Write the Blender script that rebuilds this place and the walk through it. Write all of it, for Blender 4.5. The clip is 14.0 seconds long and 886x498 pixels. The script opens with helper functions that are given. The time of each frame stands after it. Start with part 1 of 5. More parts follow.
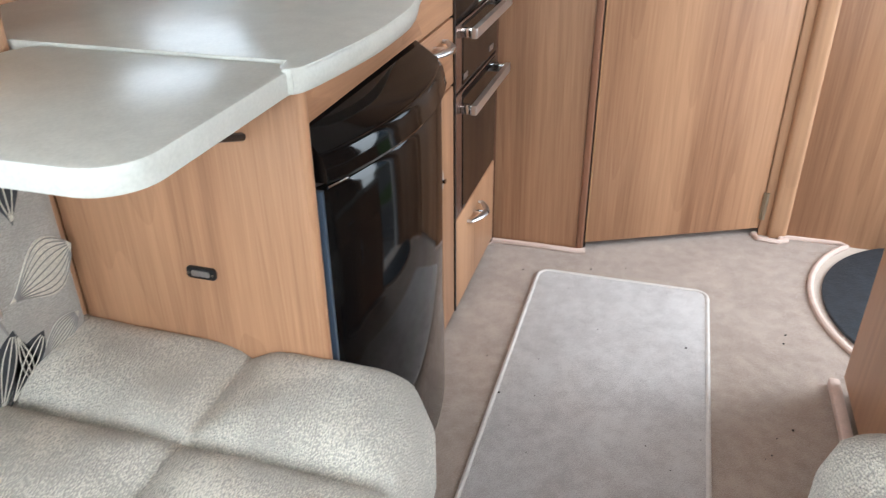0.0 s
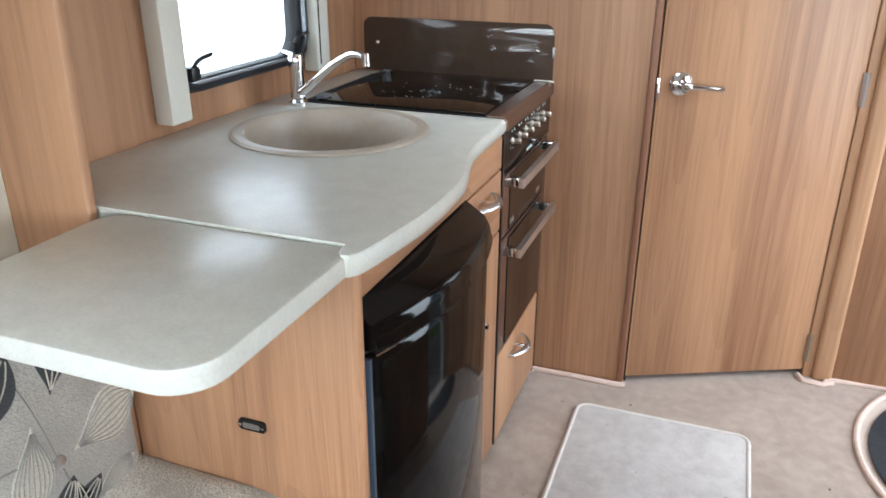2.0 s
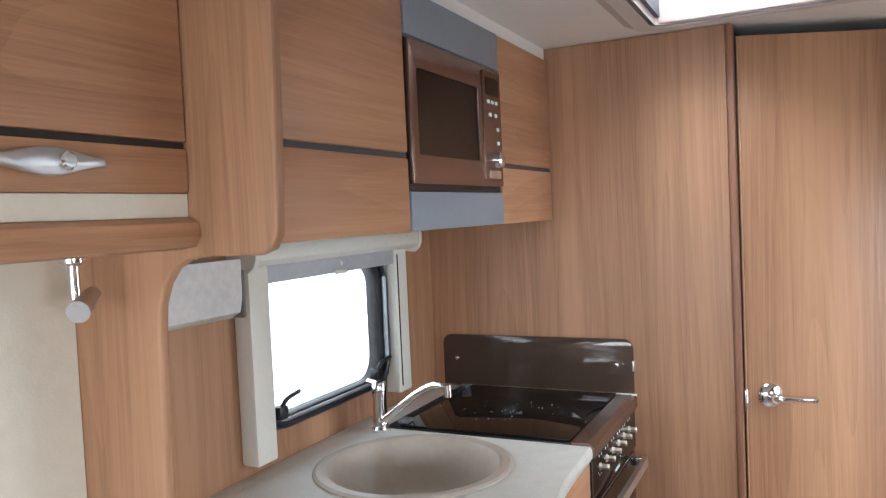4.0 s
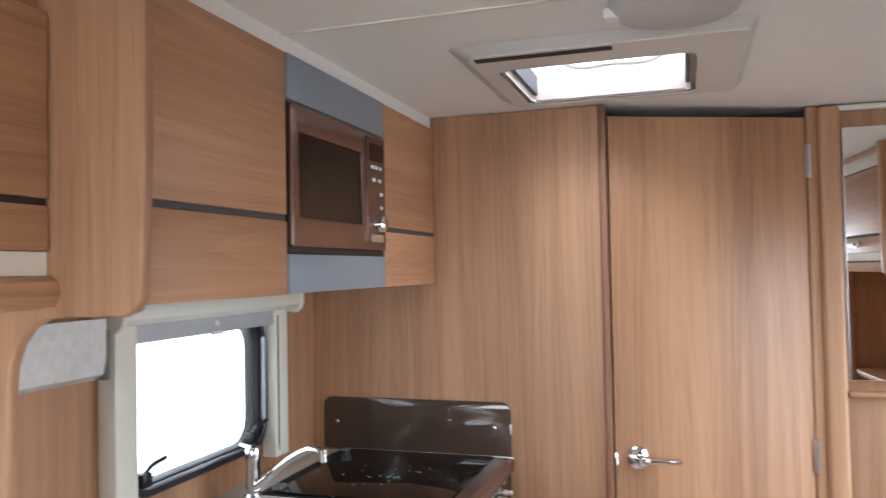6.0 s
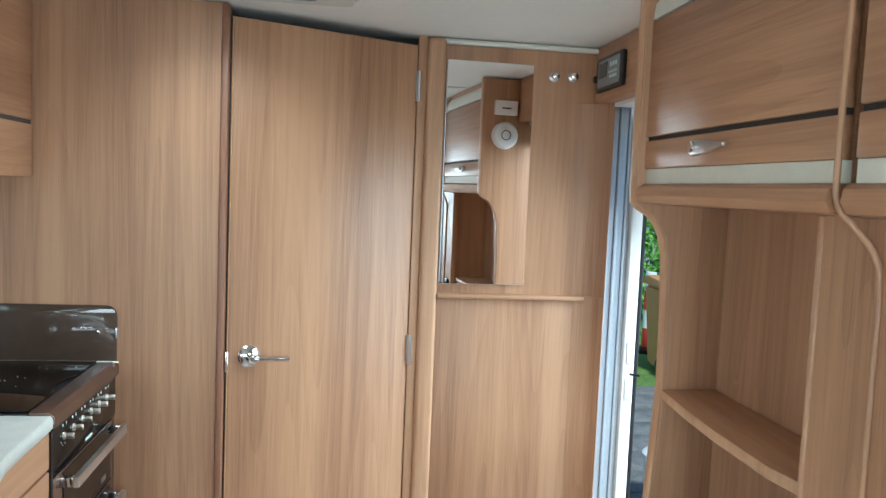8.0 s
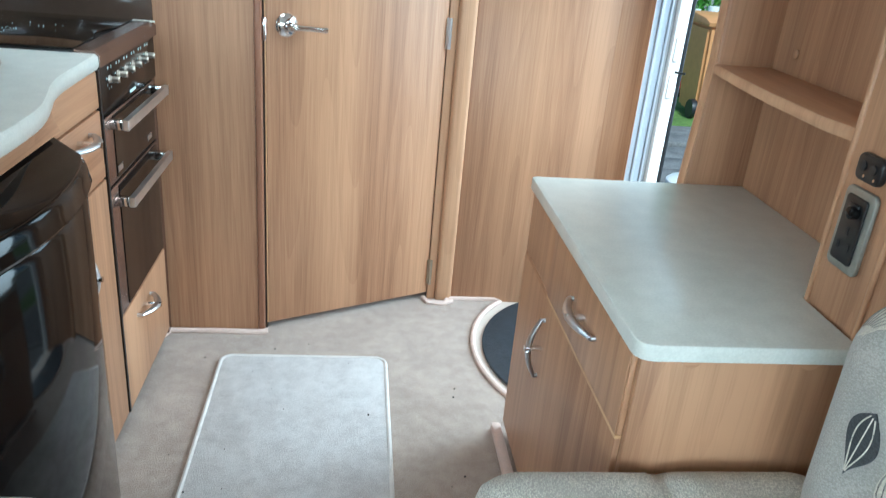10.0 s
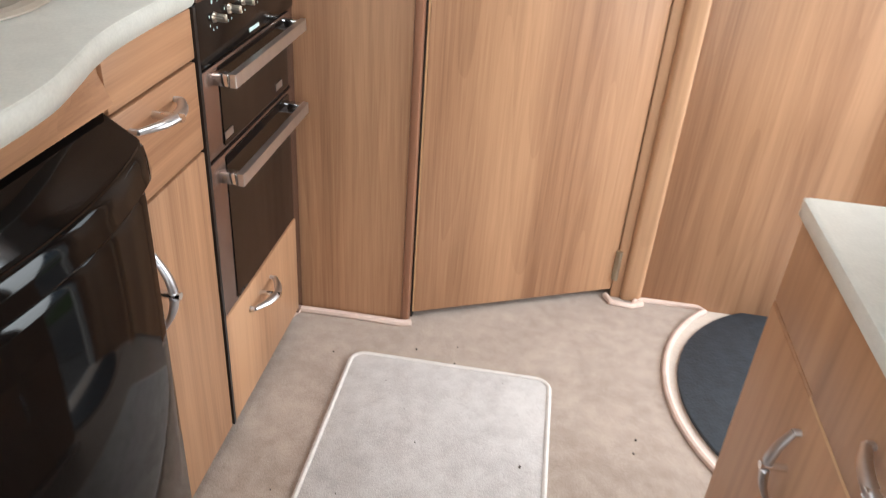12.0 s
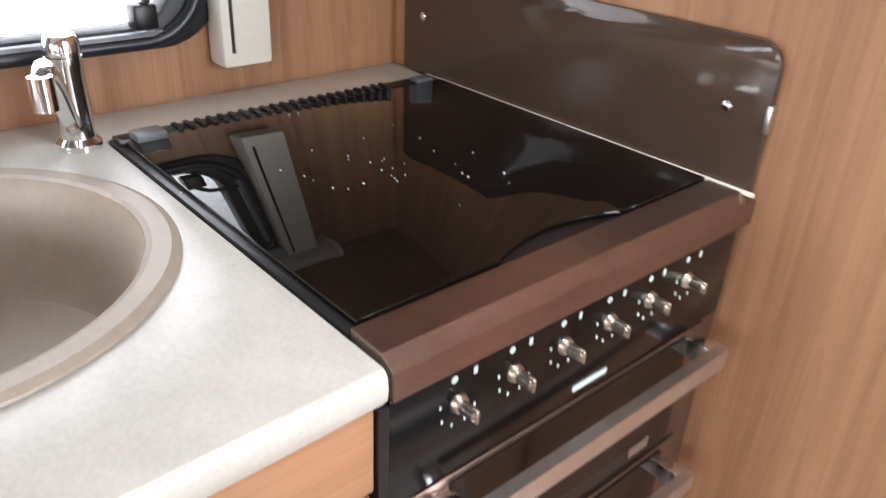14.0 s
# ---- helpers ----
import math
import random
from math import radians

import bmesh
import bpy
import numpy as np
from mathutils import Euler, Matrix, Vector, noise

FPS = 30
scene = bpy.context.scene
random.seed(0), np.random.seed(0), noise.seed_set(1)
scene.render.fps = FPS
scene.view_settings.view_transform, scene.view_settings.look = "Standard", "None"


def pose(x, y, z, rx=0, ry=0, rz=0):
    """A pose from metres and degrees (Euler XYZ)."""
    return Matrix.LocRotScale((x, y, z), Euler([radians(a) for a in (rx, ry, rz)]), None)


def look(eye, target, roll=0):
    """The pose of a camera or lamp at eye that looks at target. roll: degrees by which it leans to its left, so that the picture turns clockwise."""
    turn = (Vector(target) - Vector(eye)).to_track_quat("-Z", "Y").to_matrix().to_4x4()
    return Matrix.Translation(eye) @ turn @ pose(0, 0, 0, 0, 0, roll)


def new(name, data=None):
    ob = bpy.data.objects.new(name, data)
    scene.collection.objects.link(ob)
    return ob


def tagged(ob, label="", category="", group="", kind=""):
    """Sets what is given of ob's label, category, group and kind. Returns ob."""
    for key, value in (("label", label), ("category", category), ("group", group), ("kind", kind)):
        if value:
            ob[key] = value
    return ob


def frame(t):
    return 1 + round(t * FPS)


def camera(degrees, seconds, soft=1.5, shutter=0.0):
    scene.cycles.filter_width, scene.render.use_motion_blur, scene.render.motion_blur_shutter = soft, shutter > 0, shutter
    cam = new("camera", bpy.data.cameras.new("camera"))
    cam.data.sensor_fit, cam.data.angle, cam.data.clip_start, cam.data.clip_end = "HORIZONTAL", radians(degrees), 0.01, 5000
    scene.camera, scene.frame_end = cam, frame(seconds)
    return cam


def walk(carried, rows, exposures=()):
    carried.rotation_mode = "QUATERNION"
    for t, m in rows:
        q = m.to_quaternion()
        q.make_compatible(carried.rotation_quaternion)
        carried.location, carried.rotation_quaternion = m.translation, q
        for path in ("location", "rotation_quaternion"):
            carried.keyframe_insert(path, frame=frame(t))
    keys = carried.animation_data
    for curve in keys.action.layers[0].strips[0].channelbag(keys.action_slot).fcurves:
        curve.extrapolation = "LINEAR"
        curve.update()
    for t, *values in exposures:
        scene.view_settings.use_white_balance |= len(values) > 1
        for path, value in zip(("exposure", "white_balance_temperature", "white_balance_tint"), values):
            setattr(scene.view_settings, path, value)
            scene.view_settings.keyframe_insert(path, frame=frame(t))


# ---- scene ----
cam = camera(60.4, 14.0, soft=1.2, shutter=0.25)
PATH = [
    (0, (1.244, 1.089, 1.227), (0.738, 2.755, 0.243), -0.7),
    (0.5, (1.266, 1.097, 1.254), (0.912, 2.839, 0.34), 0.0),
    (1, (1.285, 1.09, 1.28), (1.016, 2.871, 0.411), 0.7),
    (1.5, (1.26, 1.083, 1.321), (0.846, 2.854, 0.489), 1.3),
    (2, (1.244, 1.088, 1.365), (0.599, 2.815, 0.59), 0.2),
    (2.3, (1.228, 1.093, 1.391), (0.512, 2.827, 0.699), -0.4),
    (2.5, (1.24, 1.09, 1.411), (0.481, 2.84, 0.808), -1.1),
    (2.6, (1.251, 1.091, 1.43), (0.474, 2.845, 0.865), -1.1),
    (3, (1.236, 1.098, 1.461), (0.426, 2.884, 1.067), -2.1),
    (3.5, (1.223, 1.111, 1.488), (0.366, 2.905, 1.266), -3.1),
    (3.7, (1.221, 1.112, 1.492), (0.352, 2.906, 1.329), -3.1),
    (5.8, (1.243, 1.101, 1.508), (0.534, 2.97, 1.584), -1.7),
    (6, (1.26, 1.105, 1.507), (0.651, 3.009, 1.56), -1.1),
    (6.5, (1.291, 1.102, 1.498), (0.951, 3.073, 1.501), -0.0),
    (7, (1.325, 1.098, 1.49), (1.251, 3.096, 1.432), 1.1),
    (7.5, (1.339, 1.094, 1.483), (1.472, 3.087, 1.385), 1.9),
    (8, (1.361, 1.078, 1.477), (1.637, 3.053, 1.32), 2.4),
    (8.5, (1.36, 1.068, 1.422), (1.701, 3.014, 1.111), 2.7),
    (9, (1.349, 1.056, 1.374), (1.668, 2.974, 0.906), 2.8),
    (9.2, (1.341, 1.05, 1.355), (1.645, 2.954, 0.825), 3.1),
    (11.3, (1.305, 1.279, 1.222), (1.346, 2.974, 0.182), 6.5),
    (11.5, (1.316, 1.392, 1.224), (1.299, 3.077, 0.191), 6.0),
    (12, (1.316, 1.629, 1.239), (1.129, 3.282, 0.238), 4.4),
    (12.5, (1.221, 1.902, 1.240), (0.842, 3.482, 0.275), 2.6),
    (13, (1.200, 2.085, 1.267), (0.533, 3.617, 0.267), 3.5),
    (13.5, (1.165, 2.354, 1.273), (0.141, 3.736, 0.251), 3.6),
    (14, (1.104, 2.511, 1.283), (-0.2, 3.689, 0.328), 2.8),
]
walk(cam, [(t, look(eye, target, roll)) for t, eye, target, roll in PATH],
     [(0, -0.3, 5850, 5), (1.0, -0.38, 5900, 6), (2.0, -0.33, 5800, 4), (3, -0.48, 5700, 6), (3.6, -0.45, 5850, 9), (6, -0.4, 5950, 9), (6.5, -0.4, 5800, 5), (7.5, -0.4, 5650, 3), (8.0, -0.3, 5300, -7), (9, -0.1, 4900, -12),
      (11.5, -0.2, 6000, 4), (12, -0.2, 6300, 7), (12.5, -0.1, 6250, 1), (13.5, -0.05, 6300, 10), (14, 0.05, 6400, 14)])
# ---------- world and light ----------
world = bpy.data.worlds.new("sky")
scene.world = world
world.use_nodes = True
wn = world.node_tree
sky = wn.nodes.new("ShaderNodeTexSky")
sky.sky_type = 'NISHITA'
sky.sun_disc = False
sky.sun_elevation, sky.sun_rotation = radians(55), radians(160)
wn.nodes["Background"].inputs["Strength"].default_value = 0.15
wn.links.new(sky.outputs[0], wn.nodes["Background"].inputs[0])
sun = new("sun", bpy.data.lights.new("sun", 'SUN'))
sun.data.energy, sun.data.angle, sun.data.color = 5.0, radians(10), (1.0, 0.96, 0.9)
sun.matrix_basis = look((3.5, -6, 8), (2.5, 1, 0))


def window_light(name, eye, target, w, h, watts, spread=180, col=(0.95, 0.98, 1.0)):
    """Daylight that comes in, falling from the sky, through one opening of the caravan."""
    d = bpy.data.lights.new(name, 'AREA')
    d.shape, d.size, d.size_y, d.energy, d.color = 'RECTANGLE', w, h, watts, col
    d.spread = radians(spread)
    ob = new(name, d)
    ob.matrix_basis = look(eye, target)
    return ob


window_light("daylight_kitchen_window", (0.0, 2.82, 1.23), (1, 2.82, 1.1), 1.0, 0.62, 9, 160)
window_light("daylight_skylight", (1.08, 2.91, 2.088), (1.08, 2.88, 0), 0.40, 0.36, 6, 130)
window_light("daylight_front_window", (1.2, -0.79, 1.25), (1.2, 1.2, 0.15), 1.7, 0.75, 42, 132)
window_light("daylight_lounge_left", (0.03, 0.7, 1.15), (0.9, 0.9, 0.35), 1.0, 0.55, 15, 130)
window_light("daylight_lounge_right", (2.42, 0.8, 1.15), (1.5, 1.0, 0.35), 0.9, 0.55, 24, 125)
window_light("daylight_entrance", (2.75, 3.0, 1.0), (1.6, 2.85, 0.15), 0.9, 1.7, 38, 125)

# ---------- materials ----------
def material(name):
    m = bpy.data.materials.new(name)
    m.use_nodes = True
    return m, m.node_tree.nodes, m.node_tree.links, m.node_tree.nodes["Principled BSDF"]


def plain(name, col, rough=0.5, metal=0.0, var=0.08, scale=12.0, bump=0.0, bscale=200.0, coat=0.0, spec=0.5):
    """A surface with uneven tone at two scales and, if wanted, fine relief."""
    m, n, l, b = material(name)
    b.inputs["Roughness"].default_value, b.inputs["Metallic"].default_value = rough, metal
    b.inputs["Coat Weight"].default_value = coat
    b.inputs["Specular IOR Level"].default_value = spec
    tc = n.new("ShaderNodeTexCoord")
    big, fine = n.new("ShaderNodeTexNoise"), n.new("ShaderNodeTexNoise")
    big.inputs["Scale"].default_value, fine.inputs["Scale"].default_value = scale, scale * 9
    big.inputs["Detail"].default_value = 5
    mix = n.new("ShaderNodeMath")
    mix.operation = 'ADD'
    l.new(tc.outputs["Object"], big.inputs["Vector"])
    l.new(tc.outputs["Object"], fine.inputs["Vector"])
    l.new(big.outputs[0], mix.inputs[0])
    l.new(fine.outputs[0], mix.inputs[1])
    r = n.new("ShaderNodeValToRGB")
    r.color_ramp.elements[0].position, r.color_ramp.elements[1].position = 0.35, 0.65
    half = n.new("ShaderNodeMath")
    half.operation, half.inputs[1].default_value = 'MULTIPLY', 0.5
    l.new(mix.outputs[0], half.inputs[0])
    l.new(half.outputs[0], r.inputs[0])
    r.color_ramp.elements[0].color = (*[c * (1 - var) for c in col], 1)
    r.color_ramp.elements[1].color = (*[min(1, c * (1 + var)) for c in col], 1)
    l.new(r.outputs[0], b.inputs["Base Color"])
    if bump:
        t = n.new("ShaderNodeTexNoise")
        t.inputs["Scale"].default_value = bscale
        l.new(tc.outputs["Object"], t.inputs["Vector"])
        bp = n.new("ShaderNodeBump")
        bp.inputs["Strength"].default_value, bp.inputs["Distance"].default_value = bump, 0.004
        l.new(t.outputs[0], bp.inputs["Height"])
        l.new(bp.outputs[0], b.inputs["Normal"])
    return m


def wood(name, axis, light=(0.475, 0.264, 0.144), dark=(0.25, 0.119, 0.060), rough=0.44, broad=1.0):
    """Walnut-coloured laminate with its grain along one axis: broad bands, arched figure and fine pores."""
    m, n, l, b = material(name)
    b.inputs["Roughness"].default_value = rough
    tc, info = n.new("ShaderNodeTexCoord"), n.new("ShaderNodeObjectInfo")
    off = n.new("ShaderNodeVectorMath")
    off.operation = 'MULTIPLY_ADD'
    off.inputs[1].default_value = (7.3, 5.1, 3.7)
    comb = n.new("ShaderNodeCombineXYZ")
    for i in range(3):
        l.new(info.outputs["Random"], comb.inputs[i])
    l.new(comb.outputs[0], off.inputs[0])
    l.new(tc.outputs["Object"], off.inputs[2])

    def stretched(k, along):
        mp = n.new("ShaderNodeMapping")
        s = [k, k, k]
        s["xyz".index(axis)] = along
        mp.inputs["Scale"].default_value = s
        l.new(off.outputs[0], mp.inputs["Vector"])
        return mp
    bands, fig, pores, swirl = (n.new("ShaderNodeTexNoise") for _ in range(4))
    for t, (k, al, det, dist) in zip((bands, fig, pores, swirl), ((6.0 * broad, 0.22, 2, 0.3), (46, 1.1, 3, 0.6), (300, 7.0, 2, 0.2), (4.6 * broad, 0.26, 1, 0.2))):
        t.inputs["Scale"].default_value, t.inputs["Detail"].default_value, t.inputs["Distortion"].default_value = 1.0, det, dist
        l.new(stretched(k, al).outputs[0], t.inputs["Vector"])
    # growth rings: contour lines of a slow noise, which close into tall arches
    many = n.new("ShaderNodeMath")
    many.operation, many.inputs[1].default_value = 'MULTIPLY', 22.0
    l.new(swirl.outputs[0], many.inputs[0])
    rings = n.new("ShaderNodeMath")
    rings.operation = 'FRACT'
    l.new(many.outputs[0], rings.inputs[0])

    def mad(a, k, c):
        q = n.new("ShaderNodeMath")
        q.operation, q.inputs[1].default_value = 'MULTIPLY_ADD', k
        l.new(a, q.inputs[0])
        if isinstance(c, float):
            q.inputs[2].default_value = c
        else:
            l.new(c, q.inputs[2])
        return q.outputs[0]
    v = mad(bands.outputs[0], 0.72, -0.12)
    v = mad(fig.outputs[0], 0.40, v)
    v = mad(rings.outputs[0], 0.07, v)
    v = mad(pores.outputs[0], 0.26, v)
    r = n.new("ShaderNodeValToRGB")
    e = r.color_ramp.elements
    e[0].position, e[1].position = 0.37, 0.76
    e[0].color, e[1].color = (*dark, 1), (*light, 1)
    mid = e.new(0.56)
    mid.color = (*[0.5 * (p + q) * 1.02 for p, q in zip(dark, light)], 1)
    l.new(v, r.inputs[0])
    l.new(r.outputs[0], b.inputs["Base Color"])
    bp = n.new("ShaderNodeBump")
    bp.inputs["Strength"].default_value, bp.inputs["Distance"].default_value = 0.10, 0.001
    l.new(pores.outputs[0], bp.inputs["Height"])
    l.new(bp.outputs[0], b.inputs["Normal"])
    return m


def fabric(name, col, scale=330.0, var=0.25, bump=0.9):
    m, n, l, b = material(name)
    b.inputs["Roughness"].default_value = 0.95
    b.inputs["Sheen Weight"].default_value = 0.25
    tc = n.new("ShaderNodeTexCoord")
    v, p = n.new("ShaderNodeTexVoronoi"), n.new("ShaderNodeTexNoise")
    v.inputs["Scale"].default_value, p.inputs["Scale"].default_value = scale, 9.0
    mp = n.new("ShaderNodeMapping")
    mp.inputs["Scale"].default_value = (1.0, 0.45, 1.0)
    l.new(tc.outputs["Object"], mp.inputs["Vector"])
    l.new(mp.outputs[0], v.inputs["Vector"])
    l.new(tc.outputs["Object"], p.inputs["Vector"])
    mx = n.new("ShaderNodeMath")
    mx.operation, mx.inputs[1].default_value = 'MULTIPLY_ADD', 0.8
    l.new(v.outputs["Distance"], mx.inputs[0])
    l.new(p.outputs[0], mx.inputs[2])
    r = n.new("ShaderNodeValToRGB")
    r.color_ramp.elements[0].position, r.color_ramp.elements[1].position = 0.55, 1.10
    r.color_ramp.elements[0].color = (*[c * (1 + var * 0.4) for c in col], 1)
    r.color_ramp.elements[1].color = (*[c * (1 - var) for c in col], 1)
    l.new(mx.outputs[0], r.inputs[0])
    l.new(r.outputs[0], b.inputs["Base Color"])
    bp = n.new("ShaderNodeBump")
    bp.invert = True
    bp.inputs["Strength"].default_value, bp.inputs["Distance"].default_value = bump, 0.004
    l.new(v.outputs["Distance"], bp.inputs["Height"])
    l.new(bp.outputs[0], b.inputs["Normal"])
    return m


def pile(name, dark, light, spots=0.0):
    """Carpet: short fibres, trodden patches and a few specks."""
    m, n, l, b = material(name)
    b.inputs["Roughness"].default_value = 1.0
    b.inputs["Sheen Weight"].default_value = 0.3
    tc = n.new("ShaderNodeTexCoord")
    a, c, f = (n.new("ShaderNodeTexNoise") for _ in range(3))
    for t, (s, d) in zip((a, c, f), ((6.5, 5), (30, 4), (420, 2))):
        t.inputs["Scale"].default_value, t.inputs["Detail"].default_value = s, d
        l.new(tc.outputs["Object"], t.inputs["Vector"])
    prev = None
    for t, k in ((a, 0.24), (c, 0.30), (f, 0.55)):
        q = n.new("ShaderNodeMath")
        q.operation, q.inputs[1].default_value = 'MULTIPLY_ADD', k
        q.inputs[2].default_value = -0.04
        l.new(t.outputs[0], q.inputs[0])
        if prev is not None:
            l.new(prev, q.inputs[2])
        prev = q.outputs[0]
    r = n.new("ShaderNodeValToRGB")
    r.color_ramp.elements[0].position, r.color_ramp.elements[1].position = 0.40, 0.60
    r.color_ramp.elements[0].color, r.color_ramp.elements[1].color = (*dark, 1), (*light, 1)
    l.new(prev, r.inputs[0])
    l.new(r.outputs[0], b.inputs["Base Color"])
    bp = n.new("ShaderNodeBump")
    bp.inputs["Strength"].default_value, bp.inputs["Distance"].default_value = 0.6, 0.004
    l.new(f.outputs[0], bp.inputs["Height"])
    l.new(bp.outputs[0], b.inputs["Normal"])
    return m


def glass(name, col=(1, 1, 1), rough=0.0):
    m, n, l, b = material(name)
    b.inputs["Base Color"].default_value = (*col, 1)
    b.inputs["Transmission Weight"].default_value = 1.0
    b.inputs["Roughness"].default_value = rough
    b.inputs["IOR"].default_value = 1.45
    return m


wood_v = wood("walnut_upright", "z")
wood_y = wood("walnut_lengthwise", "y", light=(0.52, 0.285, 0.155), dark=(0.285, 0.134, 0.067), broad=0.8)
wood_x = wood("walnut_crosswise", "x")
wood_edge = wood("walnut_edging", "z", light=(0.27, 0.125, 0.07), dark=(0.19, 0.085, 0.048))
# light on the door post put into a paler walnut; lippings share it
wood_lit = wood("walnut_lit_copy", "z", light=(0.56, 0.335, 0.19), dark=(0.38, 0.205, 0.11))
wood_pale = wood("pale_lipping", "z", light=(0.56, 0.34, 0.17), dark=(0.46, 0.26, 0.125))
worktop_mat = plain("stone_laminate", (0.60, 0.60, 0.55), 0.29, var=0.08, scale=26)
ceiling_mat = plain("ceiling_board", (0.84, 0.83, 0.80), 0.75, var=0.02, scale=5)
cream_mat = plain("cream_board", (0.70, 0.66, 0.55), 0.6, var=0.04, scale=4, bump=0.1)
ivory_mat = plain("ivory_plastic", (0.74, 0.72, 0.64), 0.42, var=0.03)
white_mat = plain("white_plastic", (0.8, 0.8, 0.79), 0.4, var=0.03)
offwhite_grey = plain("skylight_surround_plastic", (0.66, 0.64, 0.62), 0.45, var=0.03)
carpet_mat = pile("carpet_pile", (0.29, 0.215, 0.172), (0.43, 0.34, 0.28))
rug_mat = pile("rug_pile", (0.39, 0.35, 0.33), (0.58, 0.54, 0.515))
rug_bind = plain("rug_binding", (0.62, 0.57, 0.53), 0.9, var=0.1, scale=40)
piping_mat = plain("carpet_edge_tape", (0.62, 0.47, 0.40), 0.7, var=0.1, scale=30)
vinyl_mat = plain("beige_vinyl", (0.58, 0.49, 0.42), 0.55, var=0.06)
mat_blue = plain("dark_step_mat", (0.022, 0.028, 0.036), 0.65, var=0.35, scale=40, bump=0.5)
black_gloss = plain("black_gloss_panel", (0.004, 0.0036, 0.0036), 0.07, var=0.1, spec=0.24)
black_sat = plain("black_satin", (0.008, 0.008, 0.009), 0.35, var=0.2)
rubber = plain("black_rubber", (0.012, 0.013, 0.016), 0.45, var=0.2)
hob_glass = plain("smoked_hob_glass", (0.005, 0.004, 0.0035), 0.02, var=0.25, scale=18, spec=0.36)
splash_mat = plain("smoked_glass_splashback", (0.066, 0.043, 0.031), 0.05, var=0.06, scale=5, spec=0.5)
oven_glass = plain("brown_oven_glass", (0.010, 0.007, 0.006), 0.07, var=0.2, spec=0.36)
bronze = plain("brushed_brown_steel", (0.27, 0.19, 0.16), 0.26, metal=0.9, var=0.12, scale=30)
steel = plain("brushed_steel", (0.72, 0.69, 0.67), 0.34, metal=1.0, var=0.08, scale=40)
chrome = plain("chrome", (0.78, 0.78, 0.79), 0.10, metal=1.0, var=0.05)
satin = plain("satin_nickel", (0.58, 0.58, 0.60), 0.32, metal=1.0, var=0.06)
bluegrey = plain("blue_grey_laminate", (0.235, 0.275, 0.32), 0.35, var=0.04)
sink_mat = plain("beige_composite_sink", (0.40, 0.345, 0.28), 0.38, var=0.07, scale=60)
# near-black holds the shade of gaps and recesses; plinths and crumbs share it
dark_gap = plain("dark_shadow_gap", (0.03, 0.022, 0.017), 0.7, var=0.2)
alu = plain("grey_blue_aluminium", (0.46, 0.50, 0.56), 0.32, metal=0.35, var=0.05)
mirror_mat = plain("mirror_silver", (0.9, 0.9, 0.9), 0.01, metal=1.0, var=0.0)
pane_mat = glass("acrylic_pane")
seat_fab = fabric("oatmeal_chenille", (0.72, 0.675, 0.585), scale=430, var=0.38, bump=0.7)
back_fab = fabric("taupe_weave", (0.42, 0.395, 0.355), scale=500, bump=0.3)
leaf_dark = fabric("charcoal_leaf_print", (0.035, 0.037, 0.042), scale=500, bump=0.2)
leaf_pale = fabric("cream_leaf_print", (0.62, 0.57, 0.47), scale=500, bump=0.2)
vein_mat = plain("grey_leaf_vein", (0.24, 0.225, 0.21), 0.9, var=0.1)
curtain_mat = plain("grey_curtain_cloth", (0.32, 0.33, 0.32), 0.9, var=0.2, scale=20)
brass_dull = plain("dull_hinge_metal", (0.42, 0.37, 0.28), 0.4, metal=0.9)
print_white = plain("white_print", (0.55, 0.7, 0.68), 0.5, var=0.02)
lcd_mat = plain("grey_display", (0.10, 0.11, 0.11), 0.25, var=0.1)

# ---------- building helpers ----------
def thing(name, label, category, loc, group="", kind=""):
    ob = new(name)
    ob.empty_display_size = 0.05
    ob.location = loc
    return tagged(ob, label, category, group, kind)


def base_of(ob):
    v = Vector((0, 0, 0))
    while ob is not None:
        v += ob.location
        ob = ob.parent
    return v


def part(name, bm, mat, parent=None, label="", smooth=True, angle=40):
    """Links a bmesh, built in the world's metres, as one mesh object under a thing or part."""
    bmesh.ops.recalc_face_normals(bm, faces=bm.faces)
    if parent is not None:
        bmesh.ops.translate(bm, verts=bm.verts, vec=-base_of(parent))
    me = bpy.data.meshes.new(name)
    bm.to_mesh(me)
    bm.free()
    me.materials.append(mat)
    if smooth:
        me.shade_smooth()
        me.set_sharp_from_angle(angle=radians(angle))
    ob = new(name, me)
    ob.parent = parent
    if label:
        tagged(ob, label)
    return ob


def piece(name, bm, mat, label, category, kind="", group=""):
    """A thing that is a single mesh, with its origin at the middle of its base."""
    bm.verts.ensure_lookup_table()
    lo = Vector([min(v.co[i] for v in bm.verts) for i in range(3)])
    hi = Vector([max(v.co[i] for v in bm.verts) for i in range(3)])
    base = Vector(((lo.x + hi.x) / 2, (lo.y + hi.y) / 2, lo.z))
    bmesh.ops.translate(bm, verts=bm.verts, vec=-base)
    ob = part(name, bm, mat)
    ob.location = base
    return tagged(ob, label, category, group, kind)


def box(x0, x1, y0, y1, z0, z1, bevel=0.0, seg=2):
    bm = bmesh.new()
    bmesh.ops.create_cube(bm, size=1.0)
    for v in bm.verts:
        v.co = Vector(((x0 + x1) / 2 + v.co.x * (x1 - x0), (y0 + y1) / 2 + v.co.y * (y1 - y0), (z0 + z1) / 2 + v.co.z * (z1 - z0)))
    if bevel:
        bmesh.ops.bevel(bm, geom=bm.edges[:], offset=bevel, segments=seg, profile=0.5, affect='EDGES', clamp_overlap=True)
    return bm


